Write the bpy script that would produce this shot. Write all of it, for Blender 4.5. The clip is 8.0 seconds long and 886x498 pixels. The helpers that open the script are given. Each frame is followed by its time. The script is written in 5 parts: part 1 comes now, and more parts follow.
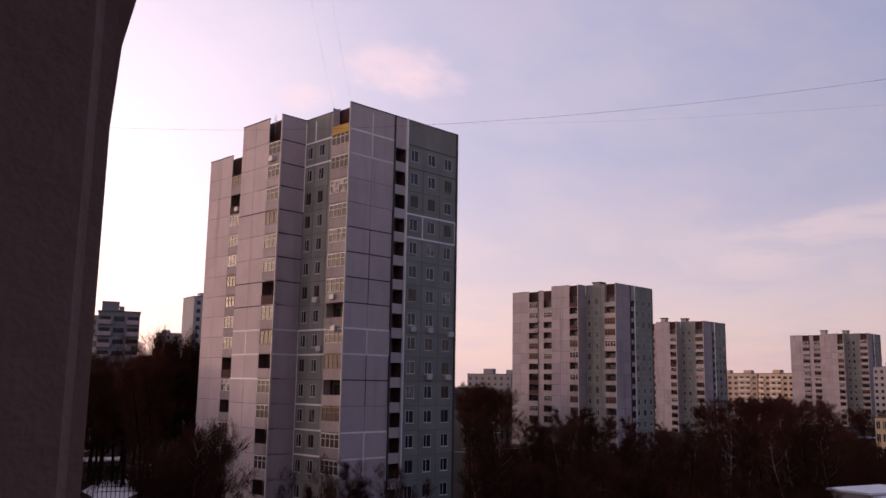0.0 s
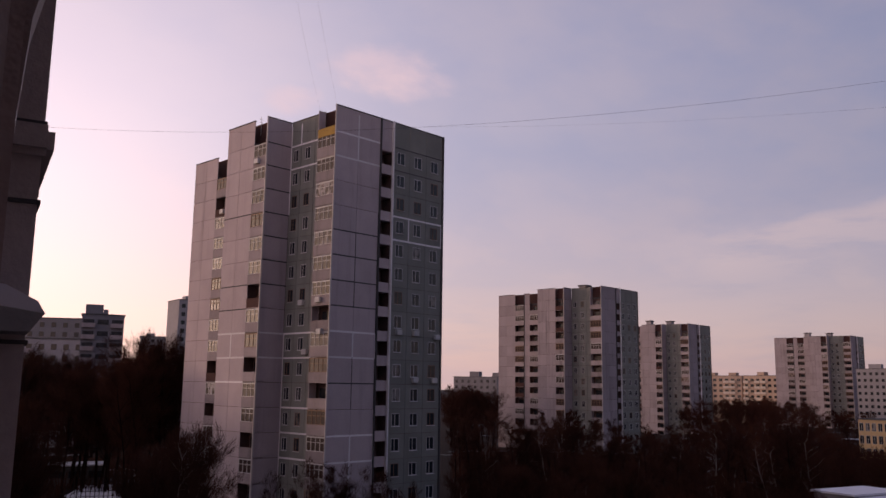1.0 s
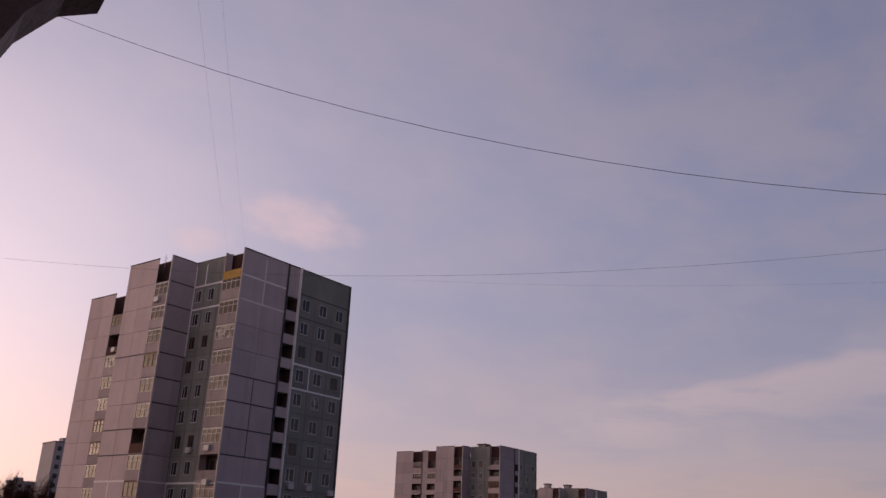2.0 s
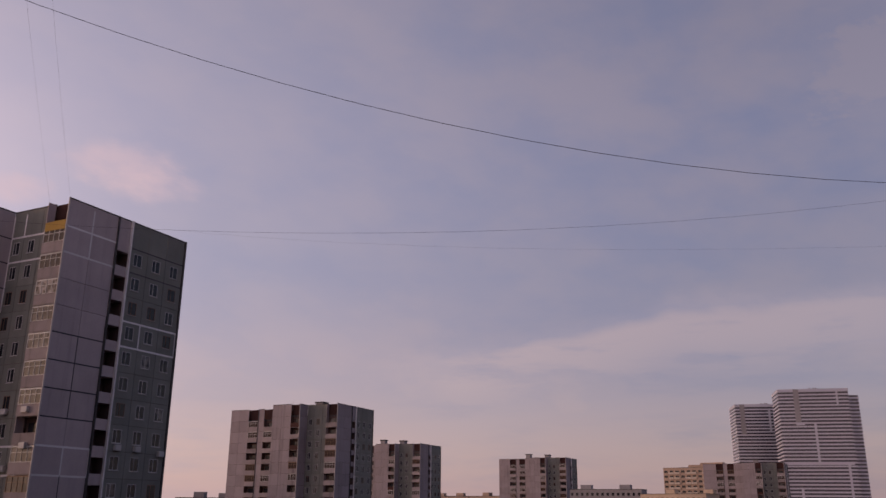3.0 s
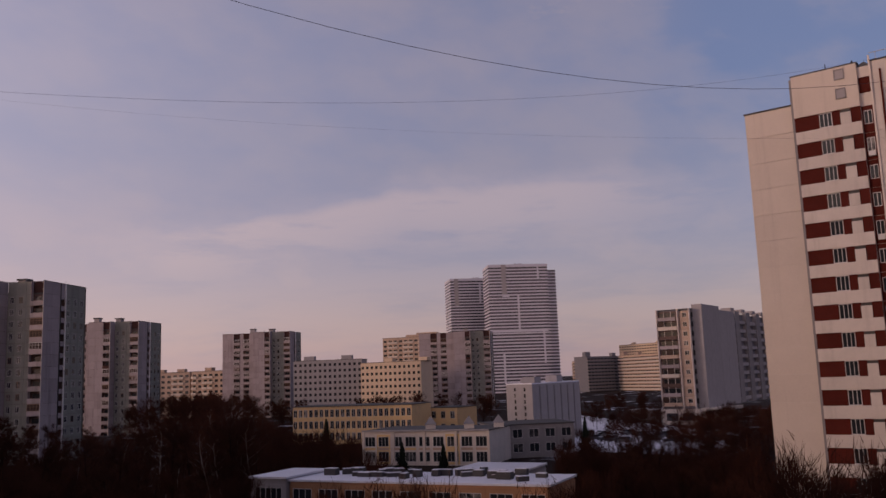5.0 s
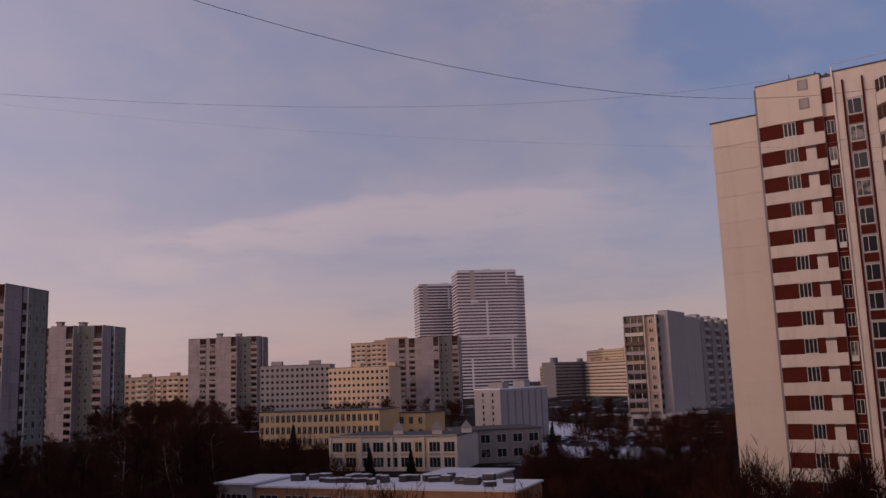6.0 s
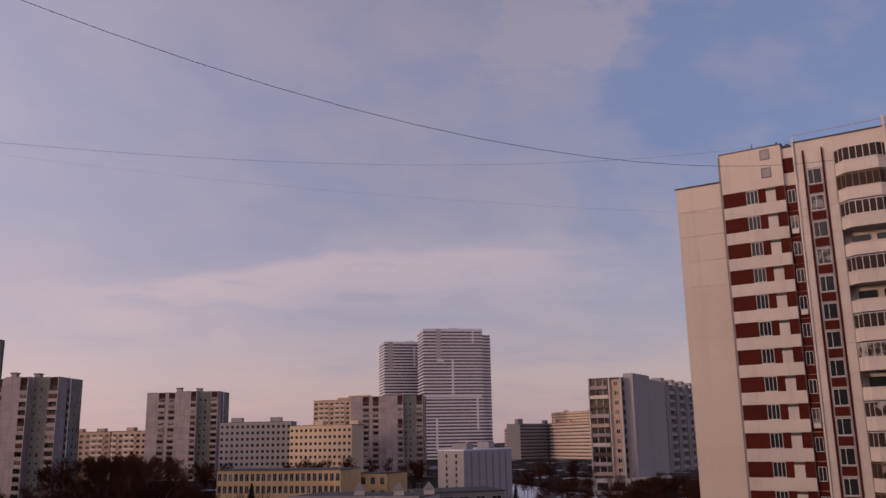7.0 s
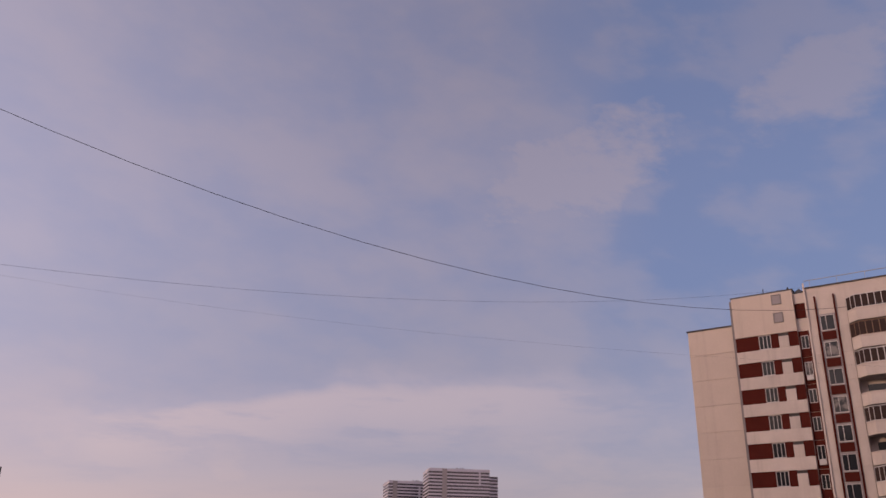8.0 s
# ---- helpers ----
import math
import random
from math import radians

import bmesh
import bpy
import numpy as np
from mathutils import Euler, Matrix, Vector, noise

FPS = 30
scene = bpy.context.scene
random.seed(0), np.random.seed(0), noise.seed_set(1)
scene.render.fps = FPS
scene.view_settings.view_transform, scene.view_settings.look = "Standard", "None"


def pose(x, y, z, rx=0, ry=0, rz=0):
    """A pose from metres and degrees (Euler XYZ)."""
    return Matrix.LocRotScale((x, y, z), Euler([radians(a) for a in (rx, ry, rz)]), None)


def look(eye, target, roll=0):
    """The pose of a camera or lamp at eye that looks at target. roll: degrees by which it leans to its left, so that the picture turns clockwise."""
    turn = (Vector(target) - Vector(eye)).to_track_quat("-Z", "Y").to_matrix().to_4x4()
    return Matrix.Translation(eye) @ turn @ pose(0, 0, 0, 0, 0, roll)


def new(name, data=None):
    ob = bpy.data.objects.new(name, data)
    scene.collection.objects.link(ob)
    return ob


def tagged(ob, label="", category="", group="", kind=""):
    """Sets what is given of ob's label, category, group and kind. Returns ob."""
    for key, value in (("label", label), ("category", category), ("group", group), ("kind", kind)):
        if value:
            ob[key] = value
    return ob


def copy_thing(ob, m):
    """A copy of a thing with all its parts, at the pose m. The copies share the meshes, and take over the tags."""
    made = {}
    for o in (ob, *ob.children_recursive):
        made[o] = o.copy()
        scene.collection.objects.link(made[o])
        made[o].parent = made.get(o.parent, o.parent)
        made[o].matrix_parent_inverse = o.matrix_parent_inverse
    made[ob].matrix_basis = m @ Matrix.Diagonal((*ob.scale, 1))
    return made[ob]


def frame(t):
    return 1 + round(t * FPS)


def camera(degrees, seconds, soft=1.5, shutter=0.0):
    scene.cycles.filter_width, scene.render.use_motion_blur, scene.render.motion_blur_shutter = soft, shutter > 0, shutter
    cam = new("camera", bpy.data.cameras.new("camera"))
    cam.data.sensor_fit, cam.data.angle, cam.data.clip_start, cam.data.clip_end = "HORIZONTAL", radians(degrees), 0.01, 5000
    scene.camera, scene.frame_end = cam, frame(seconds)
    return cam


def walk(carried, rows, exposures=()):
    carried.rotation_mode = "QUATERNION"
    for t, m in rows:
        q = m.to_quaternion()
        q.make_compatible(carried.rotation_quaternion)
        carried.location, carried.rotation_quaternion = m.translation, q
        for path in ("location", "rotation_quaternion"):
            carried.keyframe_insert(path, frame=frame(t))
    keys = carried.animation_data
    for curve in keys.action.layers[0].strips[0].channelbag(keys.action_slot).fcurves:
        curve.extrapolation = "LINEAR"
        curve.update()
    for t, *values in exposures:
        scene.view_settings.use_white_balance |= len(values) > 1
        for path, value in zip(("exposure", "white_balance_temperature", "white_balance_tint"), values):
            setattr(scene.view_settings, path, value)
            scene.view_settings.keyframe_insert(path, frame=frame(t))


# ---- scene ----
cam = camera(54.9, 8.0, soft=1.5)
# seconds, x, y, yaw, pitch, roll; the eye is on the sixth floor
EYE = 16.2
PATH = [
    (0.0, -0.030, -0.045, -0.40, 8.96, -0.93),
    (0.5, -0.010, -0.015, 0.34, 8.17, -1.77),
    (1.0, 0.000, 0.000, -1.31, 9.17, -0.80),
    (1.2, 0.000, 0.000, -4.26, 11.56, -1.22),
    (2.3, 0.000, 0.000, -10.20, 20.35, -2.59),
    (2.5, 0.000, 0.000, -13.09, 19.28, -2.50),
    (3.0, 0.000, 0.000, -18.78, 17.09, -0.49),
    (3.5, 0.000, 0.000, -23.12, 14.22, 0.52),
    (4.0, 0.000, 0.000, -28.98, 11.01, 1.13),
    (4.5, 0.000, 0.000, -32.29, 9.58, 1.57),
    (4.7, 0.000, 0.000, -34.58, 8.98, 1.96),
    (5.8, 0.000, 0.000, -38.46, 8.63, 1.95),
    (6.0, 0.000, 0.000, -38.86, 8.86, 1.98),
    (6.5, 0.000, 0.000, -41.10, 9.86, 2.17),
    (7.0, 0.000, 0.000, -41.26, 12.70, 1.01),
    (7.5, 0.000, 0.000, -42.08, 17.82, 0.06),
    (8.0, 0.000, 0.000, -41.05, 21.79, -0.75),
]
walk(cam, [(t, pose(x, y, EYE, 90 + p, r, w)) for t, x, y, w, p, r in PATH],
     exposures=[(0.0, 0.42, 6900, 22), (0.5, 0.24, 6900, 22), (1.2, -0.02, 6900, 22), (2.5, -0.20, 6900, 22), (3.0, -0.22, 6900, 22), (4.5, -0.15, 6900, 22), (6.0, -0.16, 6900, 22), (7.0, 0.04, 6900, 22), (7.5, -0.02, 6900, 22), (8.0, 0.06, 6900, 22)])

# ---- world, sun ----
SUN_AZ, SUN_EL = 72.0, 6.0


def heading(az, el=0.0):
    a, e = radians(az), radians(el)
    return Vector((-math.sin(a) * math.cos(e), math.cos(a) * math.cos(e), math.sin(e)))


class Nodes:
    """Short hand for building node trees."""

    def __init__(self, tree):
        self.t = tree

    def add(self, kind):
        return self.t.nodes.new(kind)

    def put(self, socket, v):
        if isinstance(v, bpy.types.NodeSocket):
            self.t.links.new(v, socket)
        else:
            socket.default_value = v

    def math(self, op, a, b=0.0, c=0.0, clamp=False):
        n = self.add("ShaderNodeMath")
        n.operation, n.use_clamp = op, clamp
        self.put(n.inputs[0], a), self.put(n.inputs[1], b), self.put(n.inputs[2], c)
        return n.outputs[0]

    def ramp(self, v, a, b, lo=0.0, hi=1.0):
        n = self.add("ShaderNodeMapRange")
        n.interpolation_type = "SMOOTHSTEP"
        for s, x in zip(n.inputs[:5], (v, a, b, lo, hi)):
            self.put(s, x)
        return n.outputs[0]

    def mix(self, f, a, b, blend="MIX"):
        n = self.add("ShaderNodeMix")
        n.data_type, n.blend_type = "RGBA", blend
        self.put(n.inputs[0], f), self.put(n.inputs[6], a), self.put(n.inputs[7], b)
        return n.outputs[2]

    def noise(self, vec, scale, detail=4.0, rough=0.55):
        n = self.add("ShaderNodeTexNoise")
        if vec is not None:
            self.put(n.inputs["Vector"], vec)
        n.inputs["Scale"].default_value = scale
        n.inputs["Detail"].default_value = detail
        n.inputs["Roughness"].default_value = rough
        return n.outputs["Fac"]

    def combine(self, x, y, z):
        n = self.add("ShaderNodeCombineXYZ")
        for s, v in zip(n.inputs, (x, y, z)):
            self.put(s, v)
        return n.outputs[0]


def build_world():
    w = bpy.data.worlds.new("sky")
    scene.world = w
    w.use_nodes = True
    N = Nodes(w.node_tree)
    N.t.nodes.clear()
    sky = N.add("ShaderNodeTexSky")
    sky.sky_type, sky.sun_disc = "NISHITA", False
    sky.sun_elevation, sky.sun_rotation = radians(SUN_EL), radians(-SUN_AZ)
    sky.air_density, sky.dust_density, sky.ozone_density = 1.0, 2.0, 2.0
    co = N.add("ShaderNodeTexCoord").outputs["Generated"]
    sep = N.add("ShaderNodeSeparateXYZ")
    N.put(sep.inputs[0], co)
    X, Y, Z = sep.outputs
    az = N.math("MULTIPLY", N.math("ARCTAN2", N.math("MULTIPLY", X, -1.0), Y), 57.2958)
    el = N.math("MULTIPLY", N.math("ARCSINE", Z), 57.2958)
    # soft cloud, drawn out along the horizon
    p1 = N.combine(N.math("MULTIPLY", az, 0.05), N.math("MULTIPLY", el, 0.10), 3.1)
    n1 = N.noise(p1, 1.7, 6.0, 0.58)
    p2 = N.combine(N.math("ADD", N.math("MULTIPLY", az, 0.10), N.math("MULTIPLY", el, -0.06)), N.math("MULTIPLY", el, 0.17), 7.7)
    n2 = N.noise(p2, 1.6, 4.0, 0.5)
    veil = N.ramp(N.math("ADD", N.math("MULTIPLY", n1, 0.55), N.math("MULTIPLY", n2, 0.45)), 0.32, 0.66)
    # the long bank of cloud over the eastern horizon, with a crisp upper edge
    rise = N.math("MINIMUM", N.math("MULTIPLY", N.math("SUBTRACT", -19.0, az), 0.20), 3.0)
    p3 = N.combine(N.math("MULTIPLY", az, 0.06), N.math("MULTIPLY", el, 0.30), 1.3)
    n3 = N.noise(p3, 1.8, 6.0, 0.6)
    edge = N.math("ADD", N.math("ADD", 10.2, rise), N.math("MULTIPLY", N.math("SUBTRACT", n2, 0.5), 2.2))
    d = N.math("SUBTRACT", edge, el)
    bank = N.math("MULTIPLY", N.ramp(d, -0.9, 1.1), N.ramp(d, 11.0, 0.8))
    bank = N.math("MULTIPLY", bank, N.math("MULTIPLY", N.ramp(az, -11.0, -20.0), N.ramp(az, -70.0, -44.0)))
    bank = N.math("MULTIPLY", bank, N.ramp(n3, 0.25, 0.55, 0.5, 0.85))
    west = N.ramp(az, -48.0, 18.0)
    glow = N.math("MULTIPLY", N.ramp(az, -4.0, 32.0), N.ramp(el, 38.0, 8.0))
    low = N.math("MULTIPLY", N.ramp(el, 17.0, 2.0), N.ramp(n3, 0.2, 0.6, 0.75, 1.0))
    # blue gaps in the upper east
    gap = N.math("MULTIPLY", N.ramp(az, -45.0, -57.0), N.ramp(el, 12.0, 18.0))
    cover = N.math("ADD", 0.34, N.math("MULTIPLY", veil, 0.42))
    cover = N.math("MULTIPLY", cover, N.math("SUBTRACT", 1.0, N.math("MULTIPLY", gap, N.ramp(n2, 0.42, 0.62, 0.92, 0.45))))
    cover = N.math("MAXIMUM", cover, N.math("MULTIPLY", N.math("MULTIPLY", N.ramp(el, 27.0, 13.0), N.ramp(az, -58.0, -44.0)), N.ramp(n1, 0.3, 0.6, 0.42, 0.62)))
    # two loose banks of cloud in the blue of the upper east
    for pa, pe, wa, we, amount in ((-50.0, 26.4, 8.0, 4.2, 0.80), (-68.0, 30.5, 6.5, 3.2, 0.62), (-41.0, 27.0, 7.0, 4.0, 0.48)):
        lean = N.math("ADD", N.math("SUBTRACT", el, pe), N.math("MULTIPLY", N.math("SUBTRACT", az, pa), 0.22))
        q = N.math("ADD", N.math("POWER", N.math("DIVIDE", N.math("SUBTRACT", az, pa), wa), 2.0), N.math("POWER", N.math("DIVIDE", lean, we), 2.0))
        q = N.math("ADD", q, N.math("MULTIPLY", N.math("SUBTRACT", N.noise(p2, 2.6, 6.0, 0.6), 0.5), 2.6))
        cover = N.math("MAXIMUM", cover, N.math("MULTIPLY", N.ramp(q, 1.25, 0.1), amount))
    cover = N.math("MAXIMUM", cover, N.math("MULTIPLY", low, 0.85))
    cover = N.math("MAXIMUM", cover, bank)
    base = N.mix(west, (0.155, 0.215, 0.41, 1), (0.45, 0.47, 0.66, 1))
    cloud = N.mix(west, (0.38, 0.335, 0.40, 1), (0.62, 0.57, 0.68, 1))
    cloud = N.mix(low, cloud, N.mix(west, (0.56, 0.42, 0.42, 1), (0.92, 0.66, 0.61, 1)))
    cloud = N.mix(N.math("MULTIPLY", bank, 0.9), cloud, N.mix(west, (0.58, 0.465, 0.49, 1), (0.84, 0.66, 0.66, 1)))
    col = N.mix(cover, base, cloud)
    high = N.ramp(el, 20.0, 40.0, 1.0, 0.84)
    col = N.mix(1.0, col, N.combine(high, high, high), "MULTIPLY")
    col = N.mix(N.math("MULTIPLY", glow, 0.85), col, N.mix(N.ramp(el, 2.0, 16.0), (1.85, 1.24, 1.06, 1), (1.5, 1.22, 1.26, 1)))
    # small lit puffs low in the north
    for pa, pe, wa, we in ((3.6, 20.9, 3.4, 1.5), (2.0, 20.0, 3.6, 1.1), (9.4, 18.6, 2.0, 0.9)):
        q = N.math("ADD", N.math("POWER", N.math("DIVIDE", N.math("SUBTRACT", az, pa), wa), 2.0), N.math("POWER", N.math("DIVIDE", N.math("SUBTRACT", el, pe), we), 2.0))
        puff = N.ramp(N.math("ADD", q, N.math("MULTIPLY", N.math("SUBTRACT", N.noise(p2, 3.4, 5.0, 0.55), 0.5), 3.0)), 1.6, -0.4)
        col = N.mix(N.math("MULTIPLY", puff, 0.5), col, (0.98, 0.72, 0.72, 1))
    tint = N.add("ShaderNodeBackground")
    N.put(tint.inputs[0], col), N.put(tint.inputs[1], 0.76)
    clear = N.add("ShaderNodeBackground")
    N.put(clear.inputs[0], sky.outputs[0]), N.put(clear.inputs[1], 0.05)
    both = N.add("ShaderNodeAddShader")
    N.put(both.inputs[0], tint.outputs[0]), N.put(both.inputs[1], clear.outputs[0])
    out = N.add("ShaderNodeOutputWorld")
    N.put(out.inputs[0], both.outputs[0])


build_world()
sun = new("sun", bpy.data.lights.new("sun", "SUN"))
sun.data.energy, sun.data.angle, sun.data.color = 1.0, radians(6.0), (1.0, 0.74, 0.56)
sun.matrix_world = look(heading(SUN_AZ, SUN_EL) * 100, (0, 0, 0))


# ---- materials ----
def mat(name, col, rough=0.85, var=0.25, scale=0.6, fine=9.0, bump=0.15, metal=0.0, rnd=0.12, streak=0.0, second=None, cut=(0.42, 0.58), spec=0.15):
    m = bpy.data.materials.new(name)
    m.use_nodes = True
    N = Nodes(m.node_tree)
    bsdf = N.t.nodes["Principled BSDF"]
    pos = N.add("ShaderNodeNewGeometry").outputs["Position"]
    a, b = N.noise(pos, scale, 5.0, 0.6), N.noise(pos, fine, 3.0, 0.6)
    f = N.math("ADD", N.math("MULTIPLY", N.math("SUBTRACT", a, 0.5), var * 2), N.math("MULTIPLY", N.math("SUBTRACT", b, 0.5), var))
    if streak:
        mp = N.add("ShaderNodeMapping")
        mp.inputs["Scale"].default_value = (1.0, 1.0, 0.06)
        N.put(mp.inputs["Vector"], pos)
        s = N.noise(mp.outputs[0], 0.75, 5.0, 0.65)
        f = N.math("SUBTRACT", f, N.math("MULTIPLY", N.ramp(s, 0.5, 0.75), streak))
    r = N.add("ShaderNodeObjectInfo").outputs["Random"]
    f = N.math("ADD", N.math("ADD", f, 1.0), N.math("MULTIPLY", N.math("SUBTRACT", r, 0.5), rnd * 2))
    vec = N.combine(f, f, f)
    c0 = (*col, 1) if second is None else N.mix(N.ramp(a, *cut), (*col, 1), (*second, 1))
    c = N.mix(1.0, c0, vec, "MULTIPLY")
    N.put(bsdf.inputs["Base Color"], c)
    N.put(bsdf.inputs["Roughness"], rough)
    N.put(bsdf.inputs["Metallic"], metal)
    N.put(bsdf.inputs["Specular IOR Level"], spec)
    if bump:
        bn = N.add("ShaderNodeBump")
        bn.inputs["Strength"].default_value = bump
        bn.inputs["Distance"].default_value = 0.05
        N.put(bn.inputs["Height"], b)
        N.put(bsdf.inputs["Normal"], bn.outputs[0])
    return m


def glass_mat(name, dark, light, share, rough=0.06, gloss=0.5):
    """Window glass before a room: some rooms dark, some with pale curtains; on loggias the pale share is painted glare.
    """
    m = bpy.data.materials.new(name)
    m.use_nodes = True
    N = Nodes(m.node_tree)
    bsdf = N.t.nodes["Principled BSDF"]
    r = N.add("ShaderNodeObjectInfo").outputs["Random"]
    pos = N.add("ShaderNodeNewGeometry").outputs["Position"]
    n = N.noise(pos, 1.3, 2.0, 0.5)
    k = N.math("MULTIPLY", N.ramp(r, 1.0 - share, 1.0), N.ramp(n, 0.4, 0.6))
    N.put(bsdf.inputs["Base Color"], N.mix(k, (*dark, 1), (*light, 1)))
    N.put(bsdf.inputs["Roughness"], rough)
    N.put(bsdf.inputs["IOR"], 1.5)
    N.put(bsdf.inputs["Specular IOR Level"], gloss)
    bn = N.add("ShaderNodeBump")
    bn.inputs["Strength"].default_value = 0.08
    N.put(bn.inputs["Height"], n)
    N.put(bsdf.inputs["Normal"], bn.outputs[0])
    return m


M = dict(
    concrete=mat("concrete_panel", (0.43, 0.352, 0.355), var=0.16, scale=0.35, fine=5.0, rnd=0.05, streak=0.18),
    # streaked copy of the concrete, darkened: the far towers' dimmer light is in its colour
    greypanel=mat("dimmed_weathered_panel", (0.300, 0.250, 0.262), var=0.2, scale=0.3, fine=4.0, rnd=0.09, streak=0.3),
    green=mat("green_tiled_panel", (0.20, 0.196, 0.178), var=0.22, scale=0.5, fine=6.0, rnd=0.08, streak=0.2),
    joint=mat("dark_joint", (0.07, 0.065, 0.065), var=0.3),
    seal=mat("pale_joint_sealant", (0.70, 0.66, 0.66), var=0.15),
    white=mat("white_window_frame", (0.50, 0.47, 0.46), rough=0.5, var=0.12, bump=0.05),
    brownframe=mat("brown_window_frame", (0.20, 0.12, 0.08), rough=0.6, var=0.2),
    loggia=mat("loggia_parapet_paint", (0.29, 0.24, 0.245), var=0.25, scale=0.8, rnd=0.2, streak=0.3),
    rust=mat("red_brown_loggia_paint", (0.065, 0.030, 0.026), var=0.3),
    # loggia brown, set dark so that the shade inside recesses is in the colour
    recess=mat("brown_shaded_recess", (0.105, 0.066, 0.058), var=0.3, scale=0.9, rnd=0.1),
    ochre=mat("ochre_parapet_paint", (0.36, 0.22, 0.06), var=0.25),
    glass=glass_mat("window_glass", (0.02, 0.022, 0.026), (0.20, 0.18, 0.17), 0.22, 0.12, 0.3),
    # pale tone of some loggia panes is whitish glare put into the colour
    glaze=glass_mat("loggia_glass", (0.040, 0.024, 0.021), (0.36, 0.31, 0.30), 0.24, 0.35, 0.10),
    cream=mat("cream_facade_panel", (0.53, 0.45, 0.395), var=0.10, scale=0.3, fine=4.0, rnd=0.03, streak=0.1),
    creamlight=mat("pale_cream_paint", (0.54, 0.47, 0.43), var=0.15, rnd=0.06, streak=0.15),
    red=mat("dark_red_facade_paint", (0.075, 0.014, 0.010), var=0.3, rnd=0.08, spec=0.08),
    yellow=mat("yellow_plaster", (0.60, 0.41, 0.22), var=0.14, rnd=0.03, streak=0.1),
    paleyellow=mat("pale_yellow_panel", (0.56, 0.42, 0.31), var=0.16, rnd=0.04),
    plaster=mat("grey_white_plaster", (0.29, 0.265, 0.275), var=0.15, rnd=0.05, streak=0.15),
    orange=mat("orange_brick_band", (0.36, 0.19, 0.11), var=0.2, fine=12.0),
    warm=mat("warm_beige_panel", (0.40, 0.29, 0.23), var=0.2, rnd=0.1),
    bluegrey=mat("blue_grey_panel", (0.15, 0.145, 0.165), var=0.2, rnd=0.08),
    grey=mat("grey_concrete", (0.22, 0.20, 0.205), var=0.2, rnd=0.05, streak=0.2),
    towerwhite=mat("white_tower_cladding", (0.50, 0.48, 0.55), rough=0.5, var=0.08, rnd=0.02),
    towerglass=mat("blue_tower_glazing", (0.055, 0.05, 0.066), rough=0.25, var=0.25, scale=0.12, bump=0.02, spec=0.5),
    roof=mat("bitumen_roof", (0.08, 0.075, 0.075), var=0.3),
    snow=mat("old_snow", (0.62, 0.61, 0.66), rough=0.7, var=0.10, scale=0.5, fine=3.0, bump=0.4),
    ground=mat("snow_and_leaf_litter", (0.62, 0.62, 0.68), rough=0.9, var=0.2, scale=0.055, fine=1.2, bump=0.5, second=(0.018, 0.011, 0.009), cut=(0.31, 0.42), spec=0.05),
    road=mat("slushy_asphalt", (0.10, 0.095, 0.10), var=0.4, scale=0.3, second=(0.3, 0.3, 0.32)),
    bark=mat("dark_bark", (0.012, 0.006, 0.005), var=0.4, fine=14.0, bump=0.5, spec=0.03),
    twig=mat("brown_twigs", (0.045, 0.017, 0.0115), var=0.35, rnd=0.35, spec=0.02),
    birch=mat("birch_bark", (0.26, 0.22, 0.20), var=0.5, scale=2.5, fine=14.0),
    fir=mat("dark_fir_needles", (0.014, 0.018, 0.013), var=0.4, spec=0.05),
    metal=mat("galvanised_metal", (0.30, 0.30, 0.31), rough=0.45, metal=0.7, var=0.2, spec=0.5),
    wire=mat("black_cable", (0.03, 0.03, 0.035), rough=0.5, var=0.1, bump=0.0),
    ownwall=mat("own_facade_plaster", (0.42, 0.35, 0.335), var=0.25, scale=2.0, fine=30.0, streak=0.15),
    ownframe=mat("brown_painted_jamb", (0.27, 0.205, 0.19), rough=0.6, var=0.25, scale=3.0, fine=40.0),
    car=mat("dark_car_paint", (0.05, 0.05, 0.06), rough=0.3, rnd=0.4, bump=0.0, spec=0.5),
)


# ---- building blocks ----
def mesh_of(name, bm, *mats):
    bmesh.ops.recalc_face_normals(bm, faces=bm.faces)
    me = bpy.data.meshes.new(name)
    bm.to_mesh(me)
    bm.free()
    for m in mats:
        me.materials.append(M[m] if isinstance(m, str) else m)
    return me


def box(bm, x0, y0, z0, x1, y1, z1, mi=0):
    r = bmesh.ops.create_cube(bm, size=1.0, matrix=Matrix.LocRotScale(((x0 + x1) / 2, (y0 + y1) / 2, (z0 + z1) / 2), None, (abs(x1 - x0), abs(y1 - y0), abs(z1 - z0))))
    for f in {f for v in r["verts"] for f in v.link_faces}:
        f.material_index = mi


def place(name, me, parent, m):
    ob = new(name, me)
    ob.parent = parent
    ob.matrix_basis = m
    return ob


def part(name, bm, material, parent, label="", m=None):
    ob = place(name, mesh_of(name, bm, material), parent, m or Matrix())
    return tagged(ob, label)


def thing(name, m, label, category, group="", kind=""):
    return tagged(place(name, None, None, m), label, category, group, kind)


def prism(bm, pts, z0, z1, mi=0):
    lo = [bm.verts.new((x, y, z0)) for x, y in pts]
    hi = [bm.verts.new((x, y, z1)) for x, y in pts]
    fs = [bm.faces.new(hi), bm.faces.new(lo[::-1])]
    for i in range(len(pts)):
        j = (i + 1) % len(pts)
        fs.append(bm.faces.new((lo[i], lo[j], hi[j], hi[i])))
    for f in fs:
        f.material_index = mi


CACHE = {}


